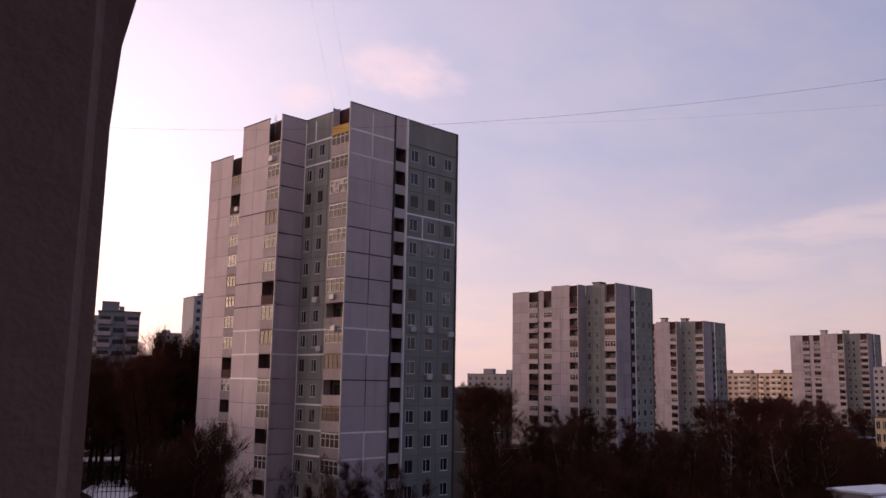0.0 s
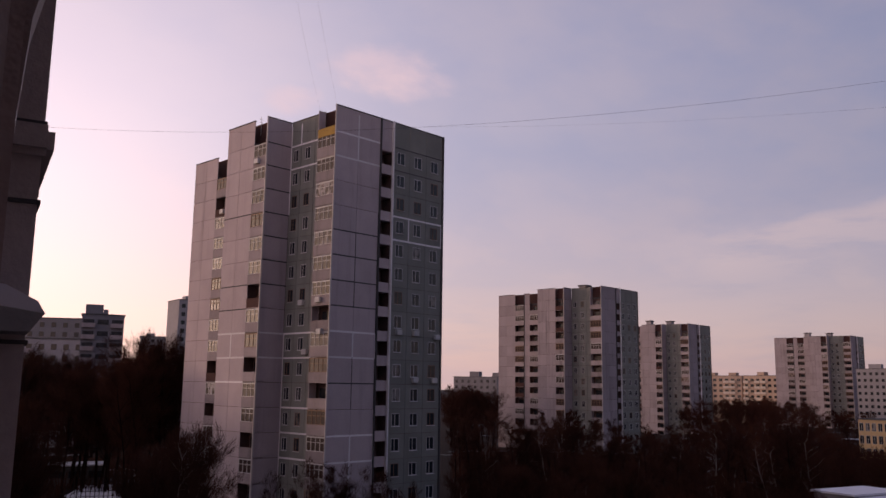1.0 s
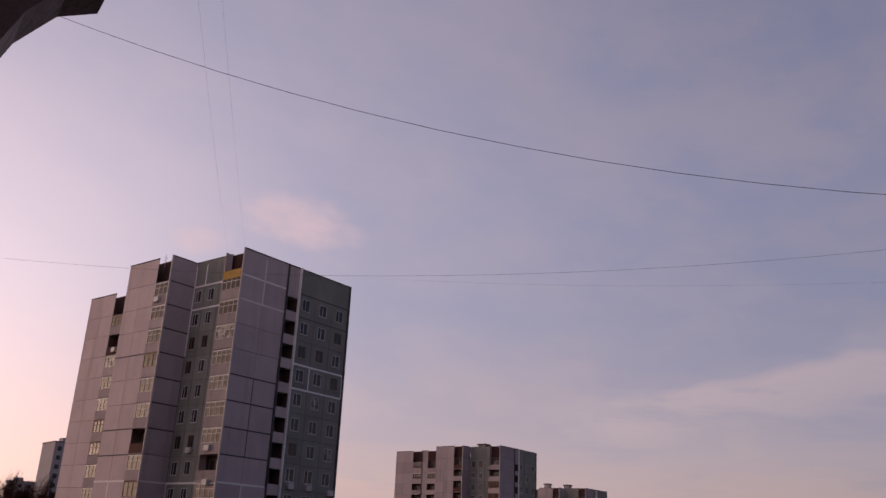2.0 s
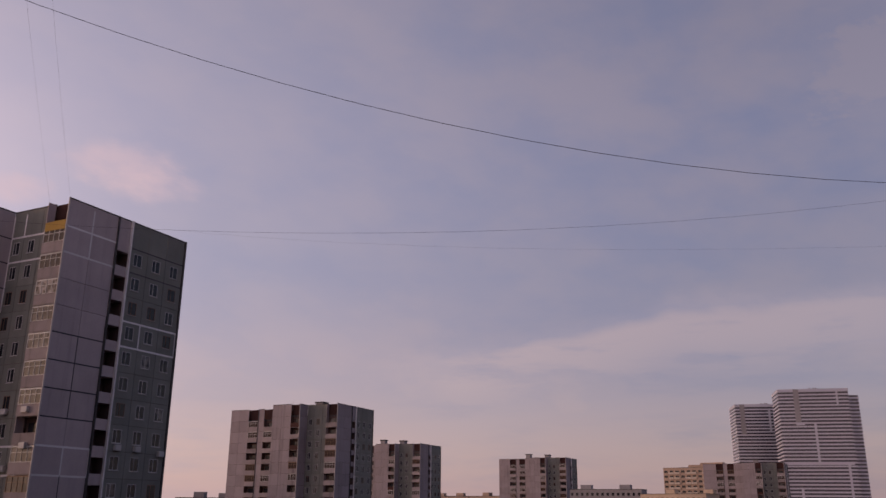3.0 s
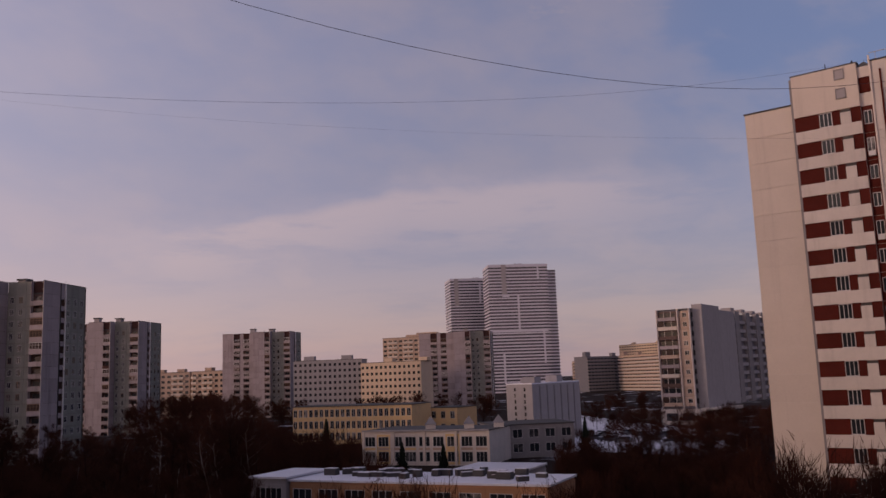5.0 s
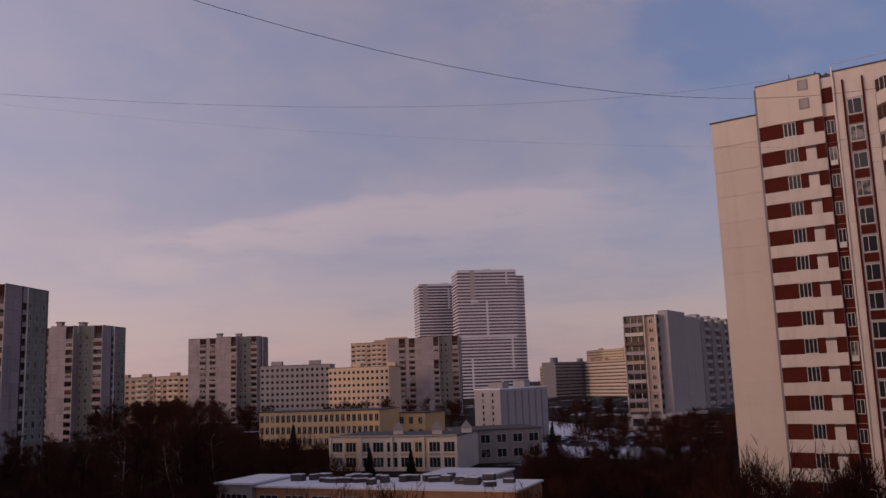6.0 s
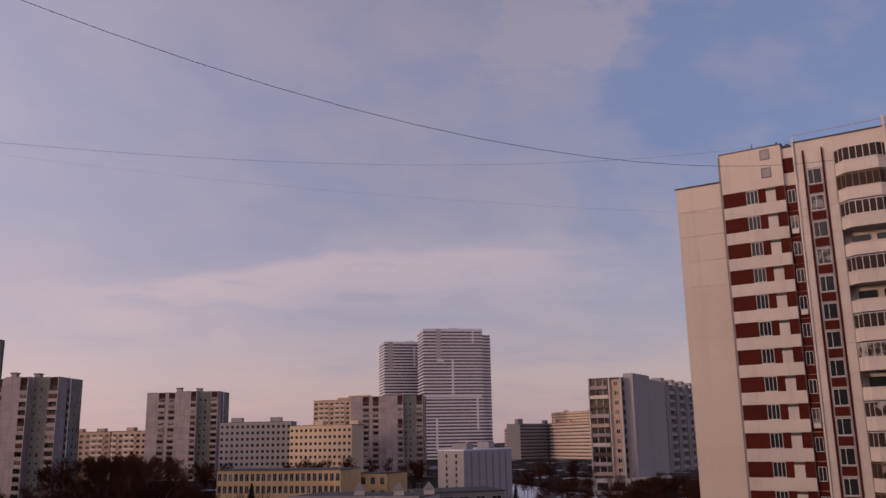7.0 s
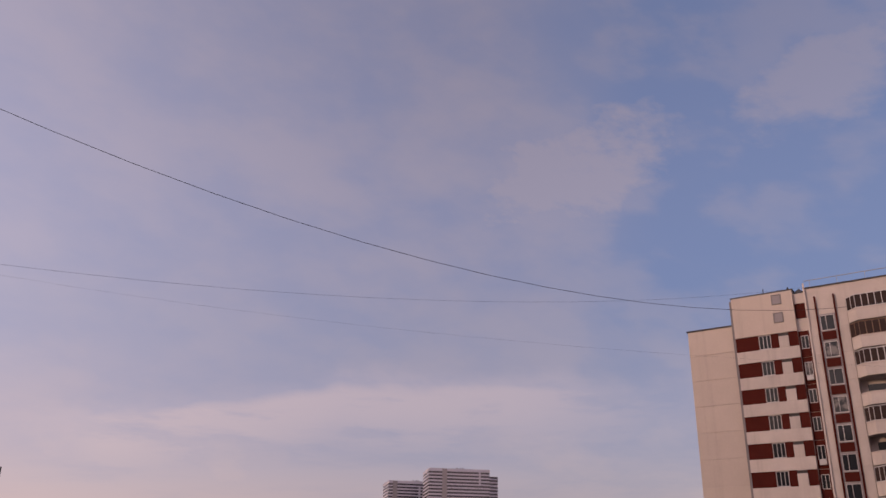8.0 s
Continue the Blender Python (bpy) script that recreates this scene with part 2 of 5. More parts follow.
def lattice(bm, w, h, holes, gap, y0, y1):
    """A flat plate in one piece between the depths y0 and y1, x along the wall, with rectangular holes."""
    xs = sorted({gap / 2, w - gap / 2, *(v for q in holes for v in (q[0], q[2]))})
    zs = sorted({gap / 2, h - gap / 2, *(v for q in holes for v in (q[1], q[3]))})
    grid = {}

    def vert(x, y, z):
        if (x, y, z) not in grid:
            grid[(x, y, z)] = bm.verts.new((x, y, z))
        return grid[(x, y, z)]

    def solid(i, j):
        if not (0 <= i < len(xs) - 1 and 0 <= j < len(zs) - 1):
            return False
        cx, cz = (xs[i] + xs[i + 1]) / 2, (zs[j] + zs[j + 1]) / 2
        return not any(q[0] < cx < q[2] and q[1] < cz < q[3] for q in holes)

    for i in range(len(xs) - 1):
        for j in range(len(zs) - 1):
            if not solid(i, j):
                continue
            a, b, c, d = xs[i], xs[i + 1], zs[j], zs[j + 1]
            bm.faces.new([vert(a, y1, c), vert(b, y1, c), vert(b, y1, d), vert(a, y1, d)])
            for (di, dj, p, q) in ((-1, 0, (a, c), (a, d)), (1, 0, (b, d), (b, c)), (0, -1, (b, c), (a, c)), (0, 1, (a, d), (b, d))):
                if not solid(i + di, j + dj):
                    bm.faces.new([vert(p[0], y1, p[1]), vert(p[0], y0, p[1]), vert(q[0], y0, q[1]), vert(q[0], y1, q[1])])


def panel_mesh(w, h, holes, material, gap=0.045, th=0.07):
    """A wall panel, x along the wall, y outward from the face, with its window holes."""
    key = ("panel", round(w, 3), round(h, 3), tuple(holes), material)
    if key not in CACHE:
        bm = bmesh.new()
        lattice(bm, w, h, holes, gap, -th, 0.0)
        CACHE[key] = mesh_of("panel", bm, material)
    return CACHE[key]


def profile(bm, pts, x0, x1):
    """Extrudes an outline of (y, z) along x."""
    lo = [bm.verts.new((x0, y, z)) for y, z in pts]
    hi = [bm.verts.new((x1, y, z)) for y, z in pts]
    bm.faces.new(lo), bm.faces.new(hi[::-1])
    for i in range(len(pts)):
        j = (i + 1) % len(pts)
        bm.faces.new((lo[i], hi[i], hi[j], lo[j]))


def window_meshes(w, h, split, frame_mat, glass="glass"):
    key = ("window", w, h, tuple(split), frame_mat, glass)
    if key not in CACHE:
        bm, t = bmesh.new(), 0.06
        cuts = [0.0, *split, 1.0]
        holes = []
        for i in range(len(cuts) - 1):
            a, b = cuts[i] * w + (t if i == 0 else t / 2), cuts[i + 1] * w - (t if i == len(cuts) - 2 else t / 2)
            holes.append((a, t, b, h - t))
        lattice(bm, w, h, holes, 0.0, -0.06, -0.004)
        pane = bmesh.new()
        box(pane, t * 0.6, -0.05, t * 0.6, w - t * 0.6, -0.035, h - t * 0.6)
        sill = bmesh.new()
        profile(sill, [(-0.02, -0.05), (0.10, -0.06), (0.10, -0.03), (-0.02, 0.0)], -0.05, w + 0.05)
        CACHE[key] = mesh_of("window", bm, frame_mat), mesh_of("pane", pane, glass), mesh_of("sill", sill, "white")
    return CACHE[key]


def add_window(parent, m, w, h, split=(0.42,), frame_mat="white", sill=False, glass="glass"):
    f, p, q = window_meshes(w, h, split, frame_mat, glass)
    ob = place("window", f, parent, m)
    place("pane", p, ob, Matrix())
    if sill:
        place("sill", q, ob, Matrix())
    return ob


def loggia_meshes(w, fh, glazed, parapet):
    key = ("loggia", w, fh, glazed, parapet)
    if key not in CACHE:
        slab = bmesh.new()
        box(slab, 0, -1.25, 0, w, 0.02, 0.16)
        para = bmesh.new()
        profile(para, [(-0.10, 0.10), (0.06, 0.10), (0.06, 1.10), (0.10, 1.10), (0.10, 1.17), (-0.10, 1.17)], 0.02, w - 0.02)
        rail, pane, top = bmesh.new(), bmesh.new(), fh - 0.06
        if glazed:
            n = max(2, round(w / 0.75))
            step = (w - 0.1) / n
            holes = []
            for i in range(n):
                for lo, hi in ((0.07, 0.92), (0.98, fh - 1.17 - 0.2)):
                    holes.append((0.05 + i * step + 0.035, lo, 0.05 + (i + 1) * step - 0.035, hi))
            lattice(rail, w, fh - 1.23, holes, 0.0, -0.05, 0.02)
            box(pane, 0.05, -0.035, 0.03, w - 0.05, -0.02, fh - 1.3)
        door = bmesh.new()
        box(door, w * 0.18, -1.24, 0.2, w * 0.82, -1.13, 2.25)
        CACHE[key] = (mesh_of("loggia", slab, "loggia"), mesh_of("parapet", para, parapet), mesh_of("glazing_frame", rail, "white" if glazed < 2 else "brownframe"), mesh_of("pane", pane, "glaze"), mesh_of("balcony_door", door, "glass"))
    return CACHE[key]


def add_loggia(parent, m, w, fh, glazed, parapet="loggia"):
    slab, para, rail, pane, door = loggia_meshes(w, fh, glazed, parapet)
    ob = place("loggia", slab, parent, m)
    place("parapet", para, ob, Matrix())
    if glazed:
        up = Matrix.Translation((0, 0, 1.17))
        place("glazing_frame", rail, ob, up)
        place("pane", pane, ob, up)
    place("balcony_door", door, ob, Matrix())
    return ob


def collinear(p, q, r):
    return abs((q[0] - p[0]) * (r[1] - q[1]) - (q[1] - p[1]) * (r[0] - q[0])) < 1e-4


def build_block(root, segments, floors, fh=2.8, plinth=0.8, attic=1.8, seed=1, core_mat="joint", sills=False, glazed=0.34, wall="concrete"):
    """A panel building from wall segments [(point, bays)], counter-clockwise; a bay is (kind, width).
    P plain panel, g green window panel, G plain green panel, w light window panel, L loggia, E dark recess, X nothing but the core."""
    rng = random.Random(seed)
    top = plinth + floors * fh
    pts = []
    n = len(segments)
    deep = {"L": 1.25, "E": 1.5}

    def way(i):
        p, q = Vector(segments[i % n][0]), Vector(segments[(i + 1) % n][0])
        d = (q - p).normalized()
        return p, q, d, Vector((d.y, -d.x))

    for i, (a, bays) in enumerate(segments):
        a, b, d, out = way(i)
        before = way(i - 1)[3] * deep.get(segments[i - 1][1][-1][0], 0.07)
        k = (b - a).length / sum(q[1] for q in bays)
        s = 0.0
        for nr, (kind, w) in enumerate(bays):
            w *= k
            inset = out * deep.get(kind, 0.07)
            p = a + d * s - inset - (before if nr == 0 else Vector((0, 0)))
            pts.append((p.x, p.y))
            if nr < len(bays) - 1:
                p = a + d * (s + w) - inset
                pts.append((p.x, p.y))
            for f in range(floors + 1):
                drop = 0.75 if kind == "E" else 0.0
                z = plinth + f * fh - drop
                o = a + d * s
                m = Matrix.Translation((o.x, o.y, z)) @ Matrix(((d.x, out.x, 0, 0), (d.y, out.y, 0, 0), (0, 0, 1, 0), (0, 0, 0, 1)))
                h = fh if f < floors else attic + drop
                if kind == "X":
                    continue
                if f == floors and kind == "E":
                    bm = bmesh.new()
                    box(bm, 0.01, -1.5, -0.02, w - 0.01, -0.08, 0.2)
                    part("recess_soffit", bm, wall, root, "", m)
                if f == floors:
                    if kind in "PgGwE" and h > 0.2:
                        place("panel", panel_mesh(w, h, (), "green" if kind in "gG" else wall), root, m)
                    continue
                if kind in "PG":
                    place("panel", panel_mesh(w, h, (), "green" if kind == "G" else wall), root, m)
                elif kind in "gw":
                    ww, wh = (1.25, 1.45) if w > 2.7 else (1.0, 1.45)
                    x0 = round((w - ww) / 2, 3)
                    place("panel", panel_mesh(w, h, ((x0, 0.85, x0 + ww, 0.85 + wh),), "green" if kind == "g" else wall), root, m)
                    add_window(root, m @ Matrix.Translation((x0, 0, 0.85)), ww, wh, frame_mat="white" if rng.random() < 0.75 else "brownframe", sill=sills)
                elif kind == "L":
                    r = rng.random()
                    add_loggia(root, m, round(w, 3), fh, 1 if r < glazed else 2 if r < glazed * 1.6 else 0, "loggia" if r < 0.95 else "rust")
                elif kind == "E":
                    key = ("escape", round(w, 3), wall)
                    if key not in CACHE:
                        bm = bmesh.new()
                        profile(bm, [(-1.5, 0.0), (0.0, 0.0), (0.0, 1.15), (-0.1, 1.15), (-0.1, 0.14), (-1.5, 0.14)], 0.01, w - 0.01)
                        CACHE[key] = mesh_of("escape_balcony", bm, wall)
                    place("escape_balcony", CACHE[key], root, m)
            s += w
    bm = bmesh.new()
    clean = [p for i, p in enumerate(pts) if (Vector(p) - Vector(pts[i - 1])).length > 0.01 and not collinear(pts[i - 1], p, pts[(i + 1) % len(pts)])]
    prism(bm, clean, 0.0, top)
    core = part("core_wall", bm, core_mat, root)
    bm = bmesh.new()
    prism(bm, clean, top + 0.01, top + 0.35)
    part("roof", bm, "roof", root)
    return core


TOWER = [
    ((0, 0), [("P", 3.4), ("P", 3.4), ("E", 1.9), ("g", 2.9), ("g", 2.85), ("g", 2.85)]),
    ((17.3, 0), [("X", 36.6)]),
    ((17.3, 36.6), [("X", 13.5)]),
    ((3.8, 36.6), [("P", 3.0), ("P", 3.0), ("L", 3.1), ("P", 2.0), ("L", 3.0), ("P", 4.5)]),
    ((3.8, 18.0), [("P", 6.3)]),
    ((-2.5, 18.0), [("P", 2.9), ("P", 2.9), ("L", 2.6)]),
    ((-2.5, 9.6), [("P", 3.5)]),
    ((1.0, 9.6), [("g", 2.0), ("g", 2.6), ("G", 1.8)]),
    ((1.0, 3.2), [("P", 1.0)]),
    ((0, 3.2), [("L", 3.2)]),
]


def tower(x, y, floors, seed, label, rot=45.0, z0=0.0, sills=False, houses=((11.5, 12.3, 2.2),)):
    root = thing("apartment_tower", pose(x, y, z0, 0, 0, rot), label, "apartment building", "panel towers")
    # the dark brown core paints shade into loggias and stair recesses
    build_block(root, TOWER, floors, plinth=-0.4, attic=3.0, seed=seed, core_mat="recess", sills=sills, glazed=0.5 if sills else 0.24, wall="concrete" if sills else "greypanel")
    top = floors * 2.8 - 0.4
    for hx, hy, hs in houses:
        bm = bmesh.new()
        box(bm, hx, hy, top + 0.35, hx + hs, hy + hs, top + 4.9)
        bmesh.ops.bevel(bm, geom=bm.edges[:], offset=0.05, segments=1, affect="EDGES")
        lift = part("lift_house", bm, "plaster", root)
        bm = bmesh.new()
        box(bm, hx - 0.25, hy - 0.25, top + 4.9, hx + hs + 0.25, hy + hs + 0.25, top + 5.3)
        part("cap", bm, "roof", lift)
    # red-brown linings of the open loggias under the roof
    for x0, y0, x1, y1 in ((-1.24, 9.72, -1.14, 15.2), (1.26, 0.2, 1.36, 5.9), (5.06, 27.3, 5.16, 33.4), (5.06, 22.3, 5.16, 27.2)):
        bm = bmesh.new()
        box(bm, x0, y0, top + 0.36, x1, y1, top + 3.05)
        part("loggia_lining", bm, "rust", root, "red-brown painted lining of a roof loggia")
    if sills:
        bm = bmesh.new()
        box(bm, -0.05, 0.12, top - 0.35, 0.08, 3.1, top + 0.65)
        part("ochre_screen", bm, "ochre", root, "ochre painted screen under the roof loggia")
    # upright fins at the corners and beside the stair recess
    for x0, y0, x1, y1, mt in ((8.62, -0.30, 8.80, -0.004, "seal"), (6.72, -0.22, 6.84, -0.004, "joint"), (17.24, -0.16, 17.46, 0.3, "joint"), (-0.10, -0.10, 0.06, -0.004, "creamlight"), (-2.62, 9.48, -2.44, 9.596, "creamlight"), (3.68, 27.3, 3.79, 27.46, "joint")):
        bm = bmesh.new()
        box(bm, x0, y0, 0.0, x1, y1, top + 3.08)
        part("edge_fin", bm, mt, root)
    # the parapet's metal cap along each visible roof edge
    pts = [p for p, _ in TOWER]
    for i in (0, 3, 5, 6, 7):
        a, b = Vector(pts[i]), Vector(pts[(i + 1) % len(pts)])
        d = (b - a).normalized()
        o = Vector((d.y, -d.x))
        bays = TOWER[i][1]
        s, total = 0.0, sum(q[1] for q in bays)
        for kind, w in bays:
            if kind != "L":
                p, q = a + d * s, a + d * (s + w)
                bm = bmesh.new()
                prism(bm, [(v.x, v.y) for v in (p + o * 0.06, q + o * 0.06, q - o * 0.12, p - o * 0.12)], top + 3.0, top + 3.1)
                part("parapet_cap", bm, "roof", root)
            s += w
    for (ax, ay, ah) in ((-1.5, 12.5, 2.4), (12.0, 2.0, 2.6)):
        bm = bmesh.new()
        bmesh.ops.create_cone(bm, segments=6, radius1=0.03, radius2=0.02, depth=ah, cap_ends=True, matrix=Matrix.Translation((ax, ay, top + 1.5 + ah / 2)))
        mast = part("aerial", bm, "metal", root)
        for q in (0.8, 0.95):
            bm = bmesh.new()
            box(bm, ax - 0.28 * q, ay - 0.012, top + 1.2 + ah * q, ax + 0.28 * q, ay + 0.012, top + 1.2 + ah * q + 0.04)
            part("aerial_arm", bm, "metal", mast)
    return root


def at(az, d):
    v = heading(az) * d
    return v.x, v.y


tower_a = tower(-10.3, 92.5, 16, 11, "grey and green concrete panel apartment tower with pale sealed joints", sills=True)
tower_b = tower(44.2, 212.5, 14, 12, "grey panel apartment tower standing behind bare trees")
tower_c = tower(*at(-17.25, 330), 14, 13, "distant grey panel apartment tower with rows of loggias", z0=-1.2, houses=((11.0, 12.8, 2.2), (5.2, 18.4, 2.0)))
tower_d = tower(*at(-26.7, 432), 14, 14, "distant grey panel tower above the winter woods", houses=((11.5, 12.3, 2.4), (5.0, 20.0, 2.4)))
tower_g = tower(*at(-39.95, 430), 14, 15, "distant grey panel tower in front of tall white towers", z0=-3.0)


# ---- repaired joints and fittings on the near tower ----
def seal_strips(root):
    """Pale sealant over joints: (wall, along from, to, floor line) and uprights (wall, along, floor from, to)."""
    def face(wall, s):
        return {"south": ((s, 0.0), (1, 0)), "fin": ((s - 2.5, 9.6), (1, 0)), "recess": ((1.0, 9.6 - s), (0, -1)), "west": ((-2.5, 18.0 - s), (0, -1))}[wall]
    flat = [("south", 0, 6.8, 16), ("south", 0, 6.8, 15), ("south", 0, 6.8, 8), ("south", 0, 6.8, 7), ("south", 0, 6.8, 4), ("south", 0, 6.8, 3), ("south", 8.7, 17.3, 12), ("south", 8.7, 17.3, 13),
            ("recess", 0, 6.4, 15), ("recess", 0, 6.4, 16), ("recess", 0, 6.4, 8), ("recess", 0, 6.4, 7), ("recess", 0, 6.4, 4), ("recess", 0, 6.4, 5), ("recess", 0, 6.4, 3),
            ("fin", 0, 3.5, 8), ("fin", 0, 3.5, 7), ("west", 0, 5.8, 8), ("west", 0, 5.8, 7), ("west", 0, 5.8, 6)]
    up = [("south", 3.4, 15, 16.95), ("south", 3.4, 7, 8), ("south", 3.4, 2, 4), ("south", 6.75, 2, 4), ("south", 6.75, 7, 8), ("south", 11.6, 12, 13), ("south", 17.2, 12, 13), ("recess", 0.08, 2, 8), ("recess", 2.0, 16, 16.95), ("recess", 0.08, 13, 16.95), ("west", 2.9, 7, 8)]
    for wall, a, b, f in flat:
        (ox, oy), (dx, dy) = face(wall, a)
        z = -0.4 + (f - 0) * 2.8
        bm = bmesh.new()
        box(bm, 0, -0.02, -0.10, b - a, 0.012, 0.10)
        part("sealed_joint", bm, "seal", root, "pale sealant over a panel joint", Matrix(((dx, dy, 0, ox), (dy, -dx, 0, oy), (0, 0, 1, z), (0, 0, 0, 1))))
    for wall, a, f0, f1 in up:
        (ox, oy), (dx, dy) = face(wall, a)
        bm = bmesh.new()
        box(bm, -0.09, -0.02, 0.101, 0.09, 0.016, (f1 - f0) * 2.8 - 0.101)
        part("sealed_joint", bm, "seal", root, "pale sealant over a panel joint", Matrix(((dx, dy, 0, ox), (dy, -dx, 0, oy), (0, 0, 1, -0.4 + f0 * 2.8), (0, 0, 0, 1))))
    # dark tarred joints lower down
    for wall, a, b, f in [("south", 0, 6.8, 12), ("south", 0, 6.8, 11), ("south", 0, 6.8, 10), ("south", 0, 6.8, 9), ("south", 0, 6.8, 6), ("south", 8.7, 17.3, 15), ("south", 8.7, 17.3, 16), ("fin", 0, 3.5, 16), ("fin", 0, 3.5, 15), ("fin", 0, 3.5, 14), ("fin", 0, 3.5, 13), ("fin", 0, 3.5, 12), ("fin", 0, 3.5, 11), ("fin", 0, 3.5, 10), ("west", 0, 5.8, 9), ("west", 0, 5.8, 10), ("west", 0, 5.8, 13)]:
        (ox, oy), (dx, dy) = face(wall, a)
        bm = bmesh.new()
        box(bm, 0, -0.02, -0.07, b - a, 0.010, 0.07)
        part("tarred_joint", bm, "joint", root, "dark tarred panel joint", Matrix(((dx, dy, 0, ox), (dy, -dx, 0, oy), (0, 0, 1, -0.4 + f * 2.8), (0, 0, 0, 1))))
    for a, f0, f1 in ((3.4, 9, 12), (3.4, 5, 7), (6.7, 5, 7), (6.7, 8, 13)):
        bm = bmesh.new()
        box(bm, a - 0.05, -0.014, -0.4 + f0 * 2.8, a + 0.05, 0.02, -0.4 + f1 * 2.8)
        part("tarred_joint", bm, "joint", root, "dark tarred panel joint")
    # air conditioner boxes
    for x, y, f, dx, dy in ((-2.62, 11.2, 15, -1, 0), (3.68, 28.6, 14, -1, 0), (0.88, 6.2, 9, -1, 0), (0.88, 5.2, 7, -1, 0), (-0.1, 1.8, 9, -1, 0), (-0.1, 1.4, 7.75, -1, 0), (10.2, -0.1, 7.9, 0, -1), (13.0, -0.1, 7.9, 0, -1), (16.6, -0.1, 7.8, 0, -1), (13.0, -0.1, 5.95, 0, -1), (16.2, -0.1, 5.95, 0, -1)):
        bm = bmesh.new()
        w = 0.42
        z = -0.4 + f * 2.8 + 0.35
        box(bm, x - (0.28 if dx else w), y - (w if dx else 0.28), z, x + (0.12 if dx else w), y + (w if dx else 0.12), z + 0.6)
        bmesh.ops.bevel(bm, geom=bm.edges[:], offset=0.04, segments=1, affect="EDGES")
        part("air_conditioner", bm, "white", root, "small white outdoor air conditioner")


seal_strips(tower_a)


# ---- other buildings ----
FLIP = Matrix(((1, 0, 0, 0), (0, -1, 0, 0), (0, 0, 1, 0), (0, 0, 0, 1)))
LEFT = Matrix(((0, -1, 0, 0), (1, 0, 0, 0), (0, 0, 1, 0), (0, 0, 0, 1)))
RIGHT = Matrix(((0, 1, 0, 0), (1, 0, 0, 0), (0, 0, 1, 0), (0, 0, 0, 1)))


def slab(name, p0, p1, depth, floors, fh, label, wall="plaster", cat="apartment building", win=(1.3, 1.4), pitch=3.2, z0=0.0, plinth=0.6, attic=0.8,
         band=None, split=(0.5,), sill=0.9, far=False, ends=True, roof="roof", loggias=(), houses=(), balcony="loggia"):
    """A block whose front runs from p0 to p1 (front to the right of that way), with windows let into wall panels. far: the windows are joined."""
    a, b = Vector(p0), Vector(p1)
    L = (b - a).length
    ang = math.degrees(math.atan2((b - a).y, (b - a).x))
    root = thing(name, pose(a.x, a.y, z0, 0, 0, ang), label, cat)
    top = plinth + floors * fh
    bm = bmesh.new()
    box(bm, 0.08, 0.07, 0, L - 0.08, depth, top + attic)
    part("wall", bm, wall, root)
    bm = bmesh.new()
    box(bm, -0.15, -0.15, top + attic, L + 0.15, depth + 0.1, top + attic + 0.2)
    part("roof", bm, roof, root)
    for hx, hy, hw, hh in houses:
        bm = bmesh.new()
        box(bm, hx * L - hw / 2, hy, top + attic + 0.2, hx * L + hw / 2, hy + 3.5, top + attic + 0.2 + hh)
        part("roof_house", bm, wall, root)
    nb = max(1, round(L / pitch))
    pw = L / nb
    ne = max(1, round(depth / (pitch * 1.5)))
    ew = depth / ne
    joined, balc = bmesh.new(), bmesh.new()
    x0 = round((pw - win[0]) / 2, 3)
    for f in range(floors):
        for i in range(nb):
            z = plinth + f * fh
            if far:
                u = i * pw + x0
                if i in loggias:
                    box(balc, i * pw + 0.1, -0.9, z + 0.05, (i + 1) * pw - 0.1, 0.06, z + 1.15)
                box(joined, u, -0.03, z + sill, u + win[0], 0.068, z + sill + win[1])
                continue
            m = Matrix.Translation((i * pw, 0, z)) @ FLIP
            place("panel", panel_mesh(pw, fh, ((x0, sill, x0 + win[0], sill + win[1]),), band(f, i) if band else wall), root, m)
            add_window(root, m @ Matrix.Translation((x0, 0, sill)), win[0], win[1], split=split)
        if not far and ends:
            for i in range(ne):
                for side in (0, 1):
                    m = Matrix.Translation((L if side else 0, i * ew, plinth + f * fh)) @ (RIGHT if side else LEFT)
                    place("panel", panel_mesh(ew, fh, (), wall), root, m)
    if far:
        tagged(part("window", joined, "glass", root), kind="stuff")
        if loggias:
            tagged(part("balcony", balc, balcony, root), kind="stuff")
        else:
            balc.free()
    else:
        joined.free(), balc.free()
    return root


def xy(az, d):
    return at(az, d)


slab("apartment_block", xy(-26.9, 410), xy(-31.4, 402), 12, 9, 2.75, "white nine-storey panel block with small square windows", wall="plaster", pitch=2.4, win=(1.1, 1.25), far=True, houses=((0.2, 4, 5, 2.0), (0.75, 4, 5, 2.0)))
slab("apartment_block", xy(-31.3, 388), xy(-35.3, 374), 12, 8, 2.8, "pale yellow sunlit panel block with small windows", wall="paleyellow", pitch=2.4, win=(1.1, 1.2), far=True, houses=((0.4, 4, 4, 1.6), (0.97, 4, 4, 1.6)))
slab("apartment_block", xy(-32.8, 560), xy(-36.6, 545), 14, 14, 2.95, "warm beige stepped panel block on the skyline", wall="warm", pitch=3.6, win=(2.2, 1.3), far=True, loggias=(1, 2, 4, 5, 7, 8, 10), balcony="cream", houses=((0.5, 4, 10, 1.6), (0.75, 3, 14, 2.6)))
slab("apartment_block", xy(-17.9, 480), xy(-20.4, 470), 12, 8, 2.8, "long sunlit beige panel block behind dark trees", wall="warm", pitch=3.4, win=(1.8, 1.3), far=True, loggias=(1, 4, 5), balcony="cream", houses=((0.2, 4, 4, 1.6), (0.7, 4, 4, 1.6)))
